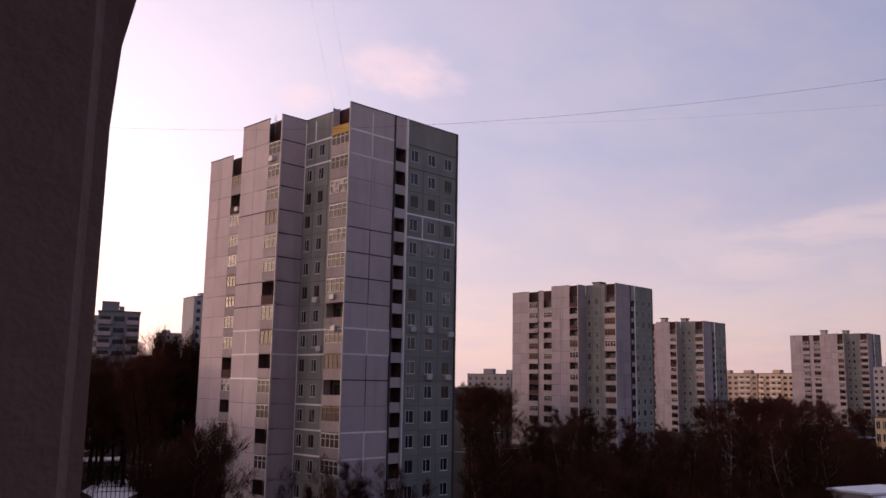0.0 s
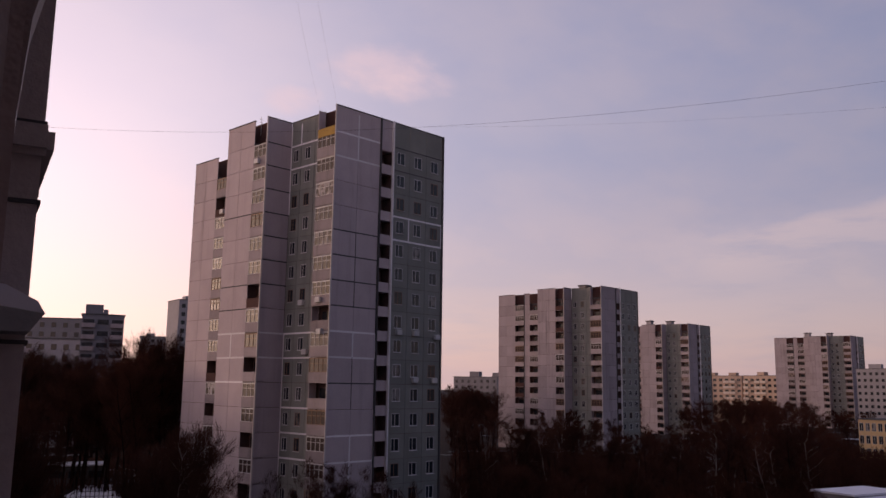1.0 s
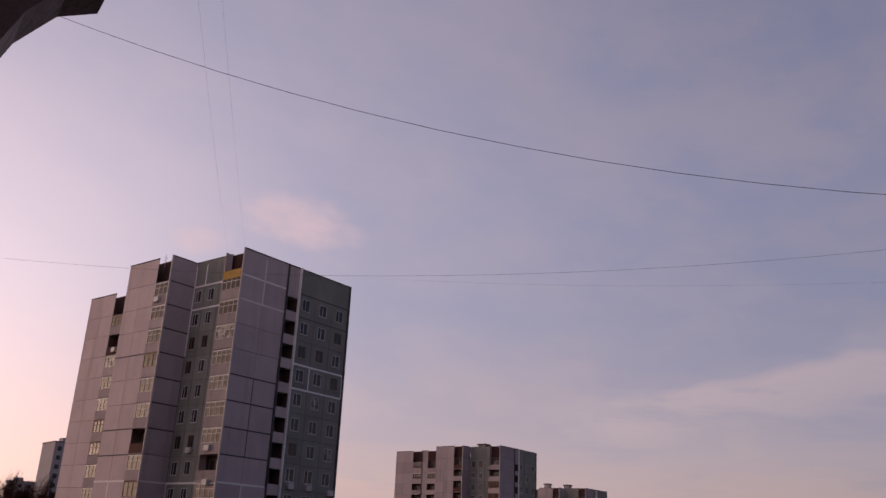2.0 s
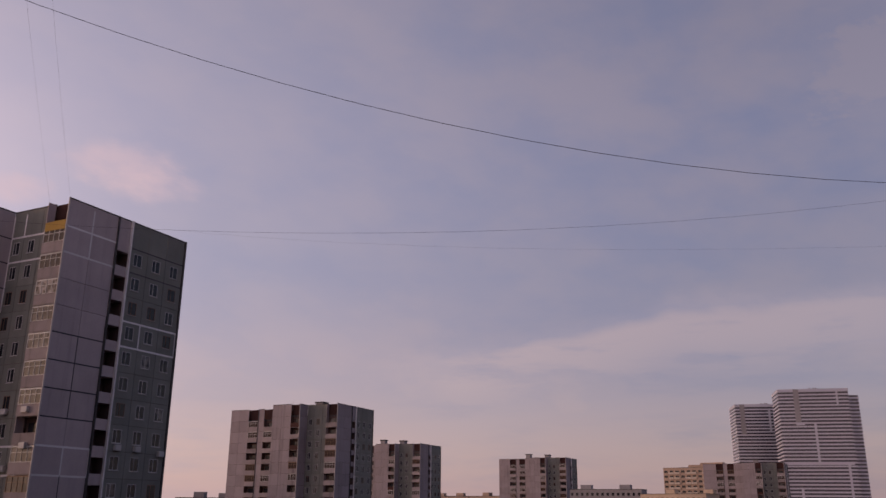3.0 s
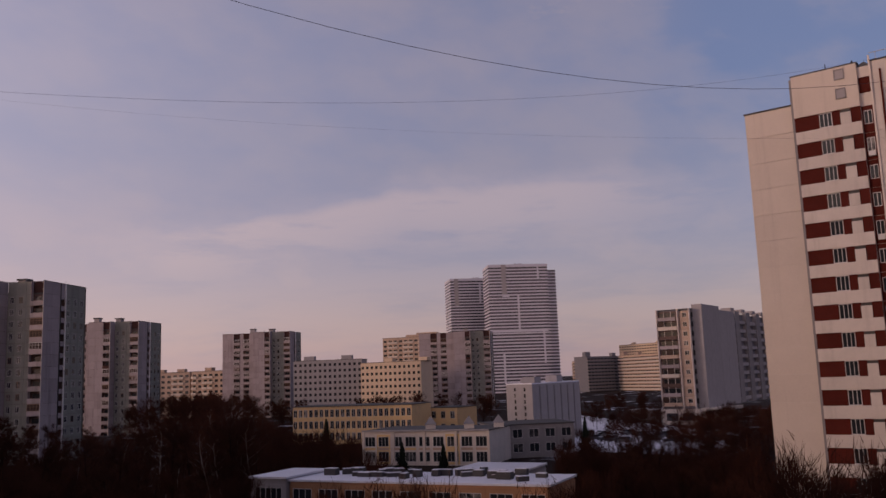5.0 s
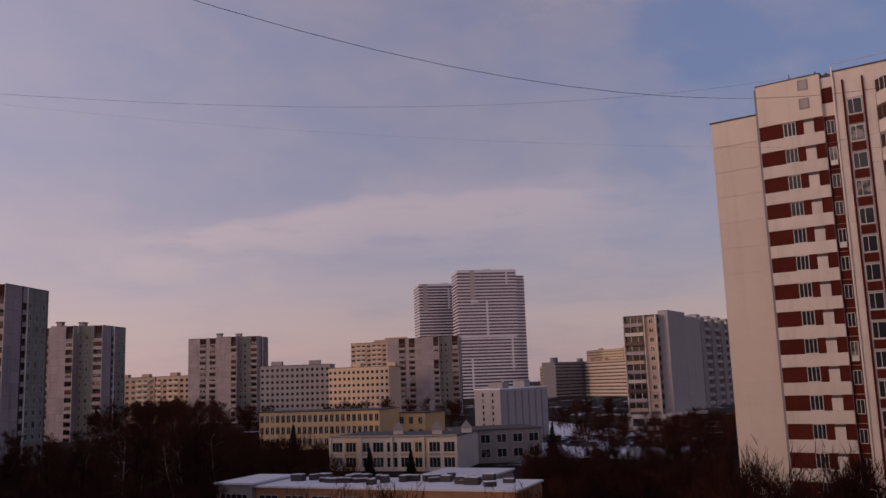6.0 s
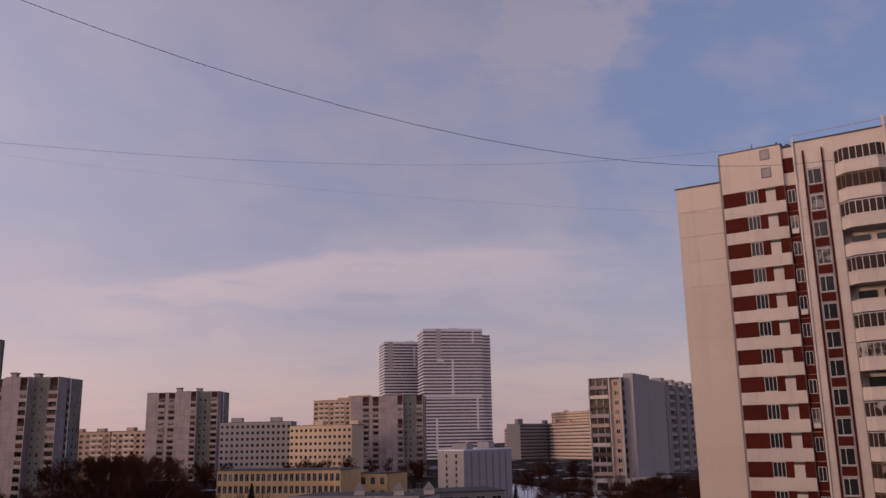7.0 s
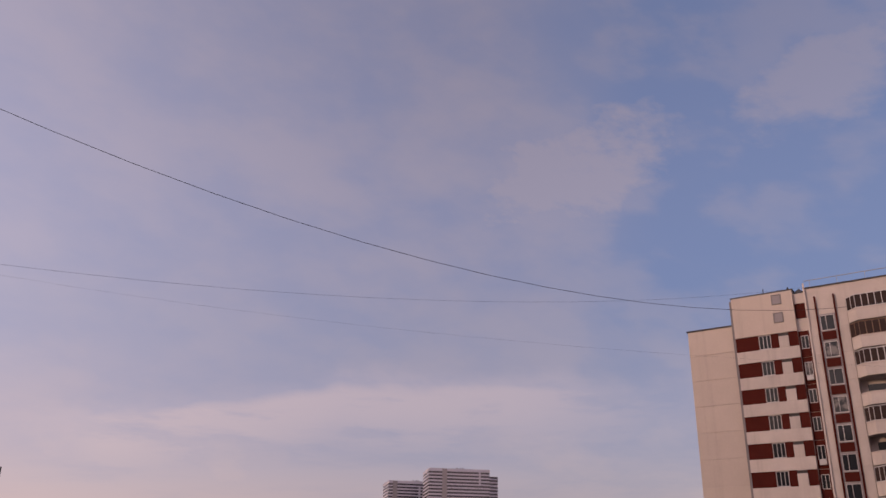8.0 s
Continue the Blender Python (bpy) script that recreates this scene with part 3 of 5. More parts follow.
slab("apartment_block", xy(-20.5, 468), xy(-23.6, 452), 12, 8, 2.8, "sunlit beige panel block with pale balconies", wall="warm", pitch=3.4, win=(1.8, 1.3), far=True, loggias=(0, 2, 3, 6), balcony="cream", houses=((0.25, 4, 4, 1.8), (0.8, 4, 4, 1.6)))
slab("apartment_block", xy(-2.0, 420), xy(-4.9, 410), 12, 7, 2.8, "dark low panel block behind the woods", wall="grey", pitch=3.4, far=True, houses=((0.4, 4, 5, 2.5), (0.9, 4, 4, 2.0)))
slab("apartment_block", xy(-45.3, 800), xy(-47.2, 785), 16, 9, 2.8, "sunlit end of a long beige block", wall="warm", pitch=3.2, win=(2.2, 1.2), far=True, loggias=(0, 1, 3), houses=((0.3, 4, 4, 2),))
# dark stretch of the curved block: its shade is put into wall and balcony colours
slab("apartment_block", xy(-46.3, 740), xy(-48.4, 768), 16, 10, 2.8, "dark part of the curved block with balcony bands, shade put into its colours", wall="bluegrey", pitch=4.0, win=(3.0, 1.2), far=True, loggias=tuple(range(8)), balcony="grey", houses=((0.1, 3, 6, 4), (0.9, 3, 4, 3)))
slab("apartment_block", xy(-48.3, 762), xy(-51.9, 690), 16, 10, 2.8, "curved block with pale balcony bands", wall="warm", pitch=4.2, win=(3.4, 1.2), far=True, loggias=tuple(range(24)), balcony="creamlight", houses=((0.02, 3, 5, 3), (0.3, 3, 4, 2)))
slab("apartment_block", xy(-48.4, 980), xy(-52.4, 910), 16, 15, 2.9, "sunlit beige block far on the skyline", wall="paleyellow", pitch=4.0, win=(2.4, 1.2), far=True, houses=((0.2, 3, 4, 2), (0.6, 3, 5, 2)))
slab("apartment_block", xy(27.5, 240), xy(21.4, 232), 14, 9, 2.8, "white panel block with dotted windows behind the trees", wall="plaster", pitch=2.8, far=True, loggias=(3, 4, 9, 10))
slab("apartment_block", xy(28.0, 290), xy(21.6, 282), 14, 12, 2.8, "brown-grey panel block against the bright sky", wall="grey", pitch=3.2, far=True, houses=((0.35, 3, 6, 2.0),))
slab("apartment_block", xy(21.7, 232), xy(19.2, 232), 12, 11, 2.9, "blue-grey block with banded balconies and a roof house", wall="bluegrey", pitch=3.0, win=(2.6, 1.2), far=True, loggias=(0, 2), attic=0.4, houses=((0.28, 3, 4.2, 2.6), (0.55, 3, 1.2, 1.4)))
slab("apartment_block", xy(16.0, 310), xy(13.0, 316), 12, 15, 2.9, "pale slab block beyond the trees", wall="plaster", pitch=3.4, far=True, houses=((0.3, 3, 4, 1.5),))
slab("apartment_block", xy(18.2, 430), xy(16.2, 430), 12, 13, 2.8, "grey block on the skyline beyond the trees", wall="grey", pitch=3.4, far=True, houses=((0.3, 3, 4, 1.5),))


def high_rise(az0, az1, d, floors, fh, label, notch, slot):
    a, b = Vector(xy(az0, d)), Vector(xy(az1, d))
    L = (b - a).length
    turn = 11.0
    root = thing("high_rise_tower", pose(a.x, a.y, 0, 0, 0, math.degrees(math.atan2((b - a).y, (b - a).x)) + turn), label, "tower block", "white high-rise towers")
    L2, dep = L * 0.86, 36.0
    top = floors * fh
    bm = bmesh.new()
    box(bm, 0, 0, 0, L2, dep, top)
    part("glazed_core", bm, "towerglass", root)
    bm = bmesh.new()
    box(bm, L2, 4, 0, L * 0.99, dep - 2, top - 3)
    part("glazed_wing", bm, "towerglass", root)
    ring, wing = bmesh.new(), bmesh.new()
    t = 0.35
    lattice_pts = [(-t, -t), (L2 + t, -t), (L2 + t, dep), (-t, dep)]
    prism(ring, lattice_pts, 0, 1.35)
    prism(wing, [(L2 + t + 0.01, 4 - t), (L * 0.99 + t, 4 - t), (L * 0.99 + t, dep - 2), (L2 + t + 0.01, dep - 2)], 0, 1.35)
    r, w = mesh_of("spandrel", ring, "towerwhite"), mesh_of("spandrel", wing, "towerwhite")
    for f in range(floors):
        place("spandrel", r, root, Matrix.Translation((0, 0, f * fh)))
        if f < floors - 1:
            place("spandrel", w, root, Matrix.Translation((0, 0, f * fh)))
    bm = bmesh.new()
    box(bm, -t, -t, top + 0.01, L2 + t, dep, top + 2.6)
    part("crown_band", bm, "towerwhite", root)
    for sx, f0, f1, wd in notch:
        bm = bmesh.new()
        box(bm, sx * L - wd / 2, -0.62, f0 * fh, sx * L + wd / 2, -t - 0.002, f1 * fh)
        part("white_fin", bm, "towerwhite", root)
    for sx, f0, f1 in ((slot, floors - 8.5, floors + 0.8),):
        bm = bmesh.new()
        box(bm, sx * L - 2.3, -0.42, f0 * fh, sx * L + 2.3, -t - 0.004, f1 * fh)
        part("grey_slot", bm, "plaster", root)
    for sx in (0.42, 0.47, 0.5):
        bm = bmesh.new()
        box(bm, sx * L - 0.5, 8, top + 2.6, sx * L + 0.5, 9.5, top + 4.6)
        part("roof_vent", bm, "grey", root)


high_rise(-40.05, -44.75, 810, 39, 3.04, "tall white tower with dark glazed bands", ((0.42, 19, 30.2, 1.9), (0.77, 8.7, 18.6, 1.9), (0.18, 2.7, 12, 1.9), (0.60, 0, 5.5, 1.6), (0.72, 35, 39, 1.6), (0.24, 29.6, 30.3, 7.0), (0.43, 18.6, 19.4, 54.0)), 0.22)
high_rise(-37.45, -41.5, 880, 38, 3.02, "tall white tower with dark glazed bands half hidden by another", ((0.5, 30, 37, 1.9), (0.3, 18.6, 19.3, 34.0)), 0.1)

# the yellow school and its annex
SCHOOL = slab("school_building", xy(-26.85, 236), xy(-34.6, 221), 14, 3, 3.0, "three-storey yellow school with regular tall windows", wall="yellow", cat="school", pitch=1.55, win=(1.08, 1.95), plinth=0.3, attic=0.4, sill=0.7, split=(0.5,))
slab("school_annex", xy(-35.75, 236), xy(-37.6, 231), 10, 2, 3.3, "small yellow annex beside the school", wall="yellow", cat="school", pitch=2.6, win=(1.4, 1.9), plinth=1.2, attic=0.4)

# the kindergarten with its turrets
KIND = slab("kindergarten", xy(-31.4, 170), xy(-39.6, 160), 15, 2, 2.8, "two-storey cream kindergarten with yellow window panels", wall="creamlight", cat="kindergarten", pitch=2.9, win=(2.2, 1.85), plinth=0.2, attic=0.5, sill=0.5, split=(0.33, 0.66), roof="roof", band=lambda f, i: "yellow" if i in (1, 6) else "creamlight")
# the wing's grey wall colour stands in for shade; the main front is cream
slab("kindergarten_wing", xy(-39.9, 172), xy(-45.2, 176), 14, 2, 2.8, "kindergarten wing with dark windows, its shade put into grey walls", wall="grey", cat="kindergarten", pitch=3.2, win=(2.0, 1.7), plinth=0.2, attic=0.6, roof="roof", split=(0.5,))
for q, hy in ((0.55, 5.0), (0.86, 5.0), (1.1, 8.0)):
    p = Vector(xy(-31.4, 170)).lerp(Vector(xy(-39.6, 160)), q) + Vector((0.6, 0.8)) * hy
    bm = bmesh.new()
    box(bm, -0.95, -0.95, 0, 0.95, 0.95, 0.86)
    tur = thing("roof_turret", pose(p.x, p.y, 6.49, 0, 0, -38), "small pyramid-capped turret on the kindergarten roof", "turret", "roof turrets")
    part("base", bm, "creamlight", tur)
    bm = bmesh.new()
    bmesh.ops.create_cone(bm, segments=4, radius1=1.6, radius2=0.05, depth=1.5, cap_ends=True, matrix=Matrix.Translation((0, 0, 1.62)) @ Matrix.Rotation(radians(45), 4, "Z"))
    part("cap", bm, "grey", tur)

# pilasters and a pale cornice along the kindergarten's front
KL = (Vector(xy(-39.6, 160)) - Vector(xy(-31.4, 170))).length
for i in range(0, 10, 2):
    bm = bmesh.new()
    box(bm, KL * i / 8 - 0.22, -0.22, 0, KL * i / 8 + 0.22, -0.004, 6.3)
    part("pilaster", bm, "cream", KIND)
bm = bmesh.new()
box(bm, -0.2, -0.34, 6.31, KL + 0.2, -0.16, 6.62)
part("cornice", bm, "plaster", KIND)
for i in range(9):
    bm = bmesh.new()
    box(bm, KL * i / 9 + 0.3, -0.1, 2.86, KL * (i + 1) / 9 - 0.3, -0.003, 3.3)
    part("string_course", bm, "warm" if i % 3 else "yellow", KIND)

# the low wing in front, with snow on its roof
P0, P1 = Vector(xy(-26.6, 92.5)), Vector(xy(-43.4, 79.6))
FORE = slab("low_school_wing", P0, P1, 8, 2, 2.85, "low orange brick school wing with a snow-covered flat roof", wall="orange", cat="school", pitch=3.1, win=(2.3, 1.7), plinth=0.2, attic=0.25, roof="snow", split=(0.33, 0.66), sill=0.7)
dirf = (P1 - P0).normalized()
backf = Vector((-dirf.y, dirf.x))
slab("white_pavilion", P0 - dirf * 4.6 - backf * 0.5, P0 - dirf * 0.05 - backf * 0.5, 8, 2, 2.85, "white rendered pavilion at the end of the school wing", wall="plaster", cat="school", pitch=4.5, win=(3.4, 1.7), plinth=0.2, attic=0.55, roof="snow", split=(0.2, 0.4, 0.6, 0.8), sill=0.8)
Q0 = P0.lerp(P1, 0.50) + backf * 8.4
slab("school_back_wing", Q0, Q0 + dirf * 8, 9, 2, 2.85, "rear school wing with snow on its roof", wall="plaster", cat="school", pitch=3.2, win=(2.0, 1.6), plinth=0.2, attic=0.35, roof="snow")
rngv = random.Random(5)
for k in range(32):
    q, yb = rngv.uniform(0.06, 0.95), rngv.uniform(2.0, 7.0)
    p = P0.lerp(P1, q) + backf * yb
    w, l, h = rngv.uniform(0.5, 0.9), rngv.uniform(0.7, 1.8), rngv.uniform(0.35, 0.7)
    vent = thing("roof_vent", pose(p.x, p.y, 6.345, 0, 0, math.degrees(math.atan2(dirf.y, dirf.x)) + rngv.choice((0, 0, 40))), "low dark roof vent box with snow on top", "roof vent", "vents on the school roof")
    bm = bmesh.new()
    box(bm, -l / 2, -w / 2, 0, l / 2, w / 2, h)
    part("body", bm, "joint", vent)
    bm = bmesh.new()
    box(bm, -l / 2 + 0.06, -w / 2 + 0.06, h - 0.02, l / 2 - 0.06, w / 2 - 0.06, h + 0.07)
    bmesh.ops.bevel(bm, geom=bm.edges[:], offset=0.03, segments=1, affect="EDGES")
    part("snow_cap", bm, "snow", vent)


# the pale service building
def service_building():
    a, c, b = Vector(xy(-40.9, 208)), Vector(xy(-42.6, 197)), Vector(xy(-45.7, 228))
    root = thing("service_building", Matrix(), "pale windowless service building with two columns of slits", "building")
    bm = bmesh.new()
    prism(bm, [(a.x, a.y), (c.x, c.y), (b.x, b.y), ((a + b - c).x, (a + b - c).y)], 0, 14.0)
    part("wall", bm, "plaster", root)
    bm = bmesh.new()
    prism(bm, [(p.x, p.y) for p in (a, c, b, a + b - c)], 14.01, 14.25)
    part("roof", bm, "snow", root)
    d = (c - a).normalized()
    for s in (0.35, 0.72):
        for k in range(8):
            p = a.lerp(c, s)
            bm = bmesh.new()
            box(bm, -0.35, -0.05, 0, 0.35, 0.06, 0.8)
            part("window", bm, "glass", root, "", Matrix.Translation((p.x, p.y, 2.6 + k * 1.4)) @ Matrix.Rotation(math.atan2(d.y, d.x), 4, "Z"))
    e = (b - c)
    for k in range(1, 7):
        p = c + e * (k / 7)
        bm = bmesh.new()
        box(bm, -0.3, -0.14, 0, 0.3, 0.1, 13.6)
        part("rib", bm, "grey", root, "", Matrix.Translation((p.x, p.y, 0)) @ Matrix.Rotation(math.atan2(e.y, e.x), 4, "Z"))
    for s, t, h in ((0.1, 0.2, 1.4), (0.25, 0.6, 1.0), (0.6, 0.3, 1.6)):
        p = c + e * s + (a - c) * t
        bm = bmesh.new()
        box(bm, -2, -1.5, 14.25, 2, 1.5, 14.25 + h)
        part("roof_house", bm, "plaster", root, "", Matrix.Translation((p.x, p.y, 0)) @ Matrix.Rotation(math.atan2(e.y, e.x), 4, "Z"))


service_building()


# the tall ribbed block with the sunlit end
def ribbed_block():
    ox, oy = 210.6, 157.0
    ang = math.degrees(math.atan2(0.309, 0.951))
    root = thing("ribbed_block", pose(ox, oy, 0, 0, 0, ang), "tall grey ribbed block with a sunlit end of loggias", "apartment building")
    fh, n, z1 = 2.8, 10, 5.4
    top = z1 + n * fh
    bm = bmesh.new()
    prism(bm, [(0.07, 1.5), (83, 1.5), (83, 11.5), (0.07, 11.5)], 4.6, top + 0.4)
    part("wall", bm, "bluegrey", root)
    for x0, x1, y0, h in ((2.0, 18.6, -1.5, 1.8), (21.5, 37.5, -0.5, 0.9)):
        bm = bmesh.new()
        prism(bm, [(x0, y0), (x1, y0), (x1, 1.5), (x0, 1.5)], 4.6, top + h)
        part("blank_pier", bm, "plaster", root)
    for x0 in (41, 53.5, 66, 78):
        bm = bmesh.new()
        prism(bm, [(x0, 0.2), (x0 + 4.6, 0.2), (x0 + 4.6, 1.5), (x0, 1.5)], 4.6, top + 1.4)
        part("stair_pier", bm, "grey", root)
        bm = bmesh.new()
        box(bm, x0, 1.5, top + 1.41, x0 + 4, 5, top + 2.6)
        part("roof_house", bm, "plaster", root)
    for x0 in (37.8, 46.0, 58.5, 71.0):
        for f in range(n):
            bm = bmesh.new()
            box(bm, x0, 0.3, z1 + f * fh, x0 + (3 if x0 < 40 else 6.4), 1.498, z1 + f * fh + 1.15)
            part("balcony", bm, "plaster", root)
    for f in range(n):
        for x0 in (0.6, 19.2):
            bm = bmesh.new()
            box(bm, x0, 1.2, z1 + f * fh + 0.8, x0 + 1.2, 1.498, z1 + f * fh + 2.3)
            part("window", bm, "glass", root)
    # sunlit end: loggias and a column of windows, framed by fins
    for f in range(n):
        m = Matrix.Translation((0, 1.5, z1 + f * fh)) @ LEFT
        place("panel", panel_mesh(3.4, fh, ((1.0, 0.9, 2.3, 2.2),), "warm"), root, m)
        add_window(root, m @ Matrix.Translation((1.0, 0, 0.9)), 1.3, 1.3)
        m = Matrix.Translation((0, 5.2, z1 + f * fh)) @ LEFT
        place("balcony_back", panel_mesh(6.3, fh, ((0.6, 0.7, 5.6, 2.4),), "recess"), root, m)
        bm = bmesh.new()
        box(bm, -1.0, 5.4 + (f % 2) * 0.2, z1 + f * fh, 0.0, 11.2, z1 + f * fh + 1.05)
        part("balcony", bm, ("warm", "loggia", "recess", "cream", "loggia")[f % 5], root)
        bm = bmesh.new()
        box(bm, 0.005, 5.9, z1 + f * fh + 0.75, 0.06, 10.7, z1 + f * fh + 2.35)
        part("loggia_glazing", bm, "glass", root)
        for y in (6.9, 9.1):
            bm = bmesh.new()
            box(bm, -0.92, y, z1 + f * fh + 1.06, -0.82, y + 0.12, z1 + (f + 1) * fh - 0.01)
            part("loggia_post", bm, "creamlight", root)
        if (f * 7) % 5 < 2:
            bm = bmesh.new()
            box(bm, -0.9, 7.1 if f % 2 else 9.3, z1 + f * fh + 1.06, -0.84, 9.0 if f % 2 else 11.1, z1 + f * fh + 2.5)
            part("loggia_glazing", bm, "glaze", root)
    for y in (1.3, 4.95, 11.35):
        bm = bmesh.new()
        box(bm, -0.9, y, 4.6, 0.05, y + 0.25, top + 0.6)
        part("fin", bm, "creamlight", root)
    bm = bmesh.new()
    box(bm, -0.6, 0.5, 0, 30, 12, 4.59)
    part("base_storey", bm, "creamlight", root)
    for y in (2.0, 7.0):
        bm = bmesh.new()
        box(bm, -0.66, y, 1.2, -0.55, y + 3.5, 3.4)
        part("shop_window", bm, "glass", root)
    bm = bmesh.new()
    box(bm, 1.0, -6.0, 3.9, 20, 0.49, 4.8)
    part("canopy", bm, "creamlight", root)
    bm = bmesh.new()
    box(bm, -0.3, 1.3, top + 0.41, 83.2, 11.7, top + 0.6)
    part("roof", bm, "roof", root)


ribbed_block()


# ---- the cream and dark red block close by ----
def bay_meshes(w, fh, glazed):
    """A balcony with canted sides: floor slab, parapet and, where glazed, frames and panes along its three sides."""
    key = ("bay", w, fh, glazed)
    if key not in CACHE:
        sides = ((0.0, 0.06), (1.05, 1.0), (w - 1.05, 1.0), (w, 0.06))
        slab, para, door = bmesh.new(), bmesh.new(), bmesh.new()
        prism(slab, [(0.0, -1.1)] + list(sides) + [(w, -1.1)], 0.0, 0.16)
        inner = [(x + (0.1 if x < w / 2 else -0.1), y - 0.12) for x, y in sides]
        prism(para, list(sides) + inner[::-1], 0.165, 1.17)
        cap = [(x + (-0.04 if x < w / 2 else 0.04), y + 0.05) for x, y in sides]
        prism(para, cap + inner[::-1], 1.175, 1.25)
        box(door, w * 0.12, -1.1, 0.2, w * 0.45, -1.02, 2.3)
        box(door, w * 0.58, -1.1, 0.9, w * 0.88, -1.02, 2.3)
        panels = []
        for (ax, ay), (bx, by) in zip(sides, sides[1:]) if glazed else ():
            length = math.hypot(bx - ax, by - ay)
            n = max(2, round(length / 0.7))
            step, h = length / n, fh - 1.38
            rail, pane = bmesh.new(), bmesh.new()
            lattice(rail, length, h, [(i * step + 0.04, 0.06, (i + 1) * step - 0.04, h - 0.08) for i in range(n)], 0.0, -0.07, -0.01)
            box(pane, 0.03, -0.05, 0.03, length - 0.03, -0.035, h - 0.03)
            d = Vector((bx - ax, by - ay)).normalized()
            m = Matrix(((d.x, -d.y, 0, ax), (d.y, d.x, 0, ay), (0, 0, 1, 1.26), (0, 0, 0, 1)))
            panels.append((mesh_of("glazing_frame", rail, "white" if glazed == 1 else "brownframe"), mesh_of("pane", pane, "glaze"), m))
        CACHE[key] = mesh_of("balcony", slab, "creamlight"), mesh_of("parapet", para, "creamlight"), mesh_of("balcony_door", door, "glass"), panels
    return CACHE[key]


def add_bay(parent, m, w, fh, glazed):
    slab, para, door, panels = bay_meshes(w, fh, glazed)
    ob = place("balcony", slab, parent, m)
    place("parapet", para, ob, Matrix())
    place("balcony_door", door, ob, Matrix())
    for rail, pane, q in panels:
        place("glazing_frame", rail, ob, q)
        place("pane", pane, ob, q)


def cream_block():
    root = thing("cream_block", pose(80.4, 51.6, 0, 0, 0, -74.5) @ Matrix.Diagonal((0.893, 1, 1, 1)), "cream apartment block with dark red bands, balconies and pale parapets", "apartment building")
    # local: x runs south along the street front, minus y is outward
    fh, n = 2.8, 15
    base = 40.1 - 14 * fh          # underside of the lowest red band
    S = dict(blank=(0, 5.9), red=(5.9, 13.0), slot=(13.0, 14.25), pier=(14.25, 15.25), col=(15.25, 17.5), plain=(17.5, 18.55), balc=(18.55, 24.2), end=(24.2, 42.0))
    bm = bmesh.new()
    prism(bm, [(0.07, 0.57), (5.9, 0.57), (5.9, 0.07), (13.0, 0.07), (13.0, 0.37), (14.25, 0.37), (14.25, 0.07), (18.55, 0.07), (18.55, 1.2), (24.2, 1.2), (24.2, 0.07), (42, 0.07), (42, 14), (0.07, 14)], 0, 43.0)
    part("core_wall", bm, "creamlight", root)
    bm = bmesh.new()
    prism(bm, [(5.9, 0.0), (13.0, 0.0), (13.0, 13.8), (5.9, 13.8)], 43.01, 46.1)
    part("roof_storey", bm, "cream", root)
    bm = bmesh.new()
    prism(bm, [(14.25, 0.1), (42.0, 0.1), (42.0, 13.8), (14.25, 13.8)], 43.01, 46.0)
    part("roof_storey", bm, "creamlight", root)
    for x0, x1, y, z in ((-0.1, 5.95, 0.4, 43.25), (5.8, 13.1, -0.1, 46.1), (14.2, 42.1, 0.0, 46.0)):
        bm = bmesh.new()
        box(bm, x0, y, z, x1, y + 13.6, z + 0.14)
        part("roof", bm, "roof", root)
    place_at = lambda x, y, z: Matrix.Translation((x, y, z)) @ FLIP
    # blank cream wall: tall panels, one joint every two storeys
    for k in range(15):
        place("panel", panel_mesh(5.9, 2.8, (), "cream"), root, place_at(0, 0.5, 43.25 - 2.8 * (k + 1)))
    bm = bmesh.new()
    box(bm, 5.62, 0.0, 0.0, 5.88, 0.49, 45.9)
    part("drain_pipe", bm, "grey", root)
    rng = random.Random(3)
    for f in range(n):
        z = base + f * fh
        # parapet strip and band with its openings
        bm = bmesh.new()
        lattice(bm, 7.1, 1.25, [], 0.0, -0.07, 0.10)
        part("parapet_panel", bm, "creamlight", root, "", place_at(5.9, 0.0, z - 1.26))
        for x0, x1, mt in ((0.0, 2.65, "red"), (4.05, 4.95, "red"), (6.05, 7.1, "red"), (4.95, 6.05, "creamlight"), (4.955, 6.045, "joint")):
            key = ("band", x0, mt)
            if key not in CACHE:
                bm = bmesh.new()
                # dark strip behind the gap above the pale stem, standing in for its shade
                if mt == "joint":
                    box(bm, 0, -0.06, 1.22, x1 - x0, -0.02, 1.5)
                elif mt == "red":
                    lattice(bm, x1 - x0, 1.54, [], 0.0, -0.07, 0.0)
                else:
                    lattice(bm, x1 - x0, 1.2, [], 0.0, -0.07, 0.10)
                CACHE[key] = mesh_of("band_panel", bm, mt)
            place("band_panel", CACHE[key], root, place_at(5.9 + x0, 0.0, z))
        add_window(root, place_at(5.9 + 2.67, 0.0, z + 0.03), 1.36, 1.5, split=(0.36, 0.68), sill=True)
        # slot with a small window
        place("panel", panel_mesh(1.25, fh, ((0.2, 0.9, 1.05, 2.3),), "red"), root, place_at(13.0, 0.30, z - 1.26))
        add_window(root, place_at(13.2, 0.30, z - 0.36), 0.85, 1.4, split=(0.5,))
        # window column between dark red strips
        place("panel", panel_mesh(1.85, fh, ((0.18, 1.05, 1.67, 2.65),), "plaster"), root, place_at(15.45, 0.0, z + 0.14))
        add_window(root, place_at(15.63, 0.0, z + 1.19), 1.49, 1.6, split=(0.4,), sill=True)
        key = ("apron",)
        if key not in CACHE:
            bm = bmesh.new()
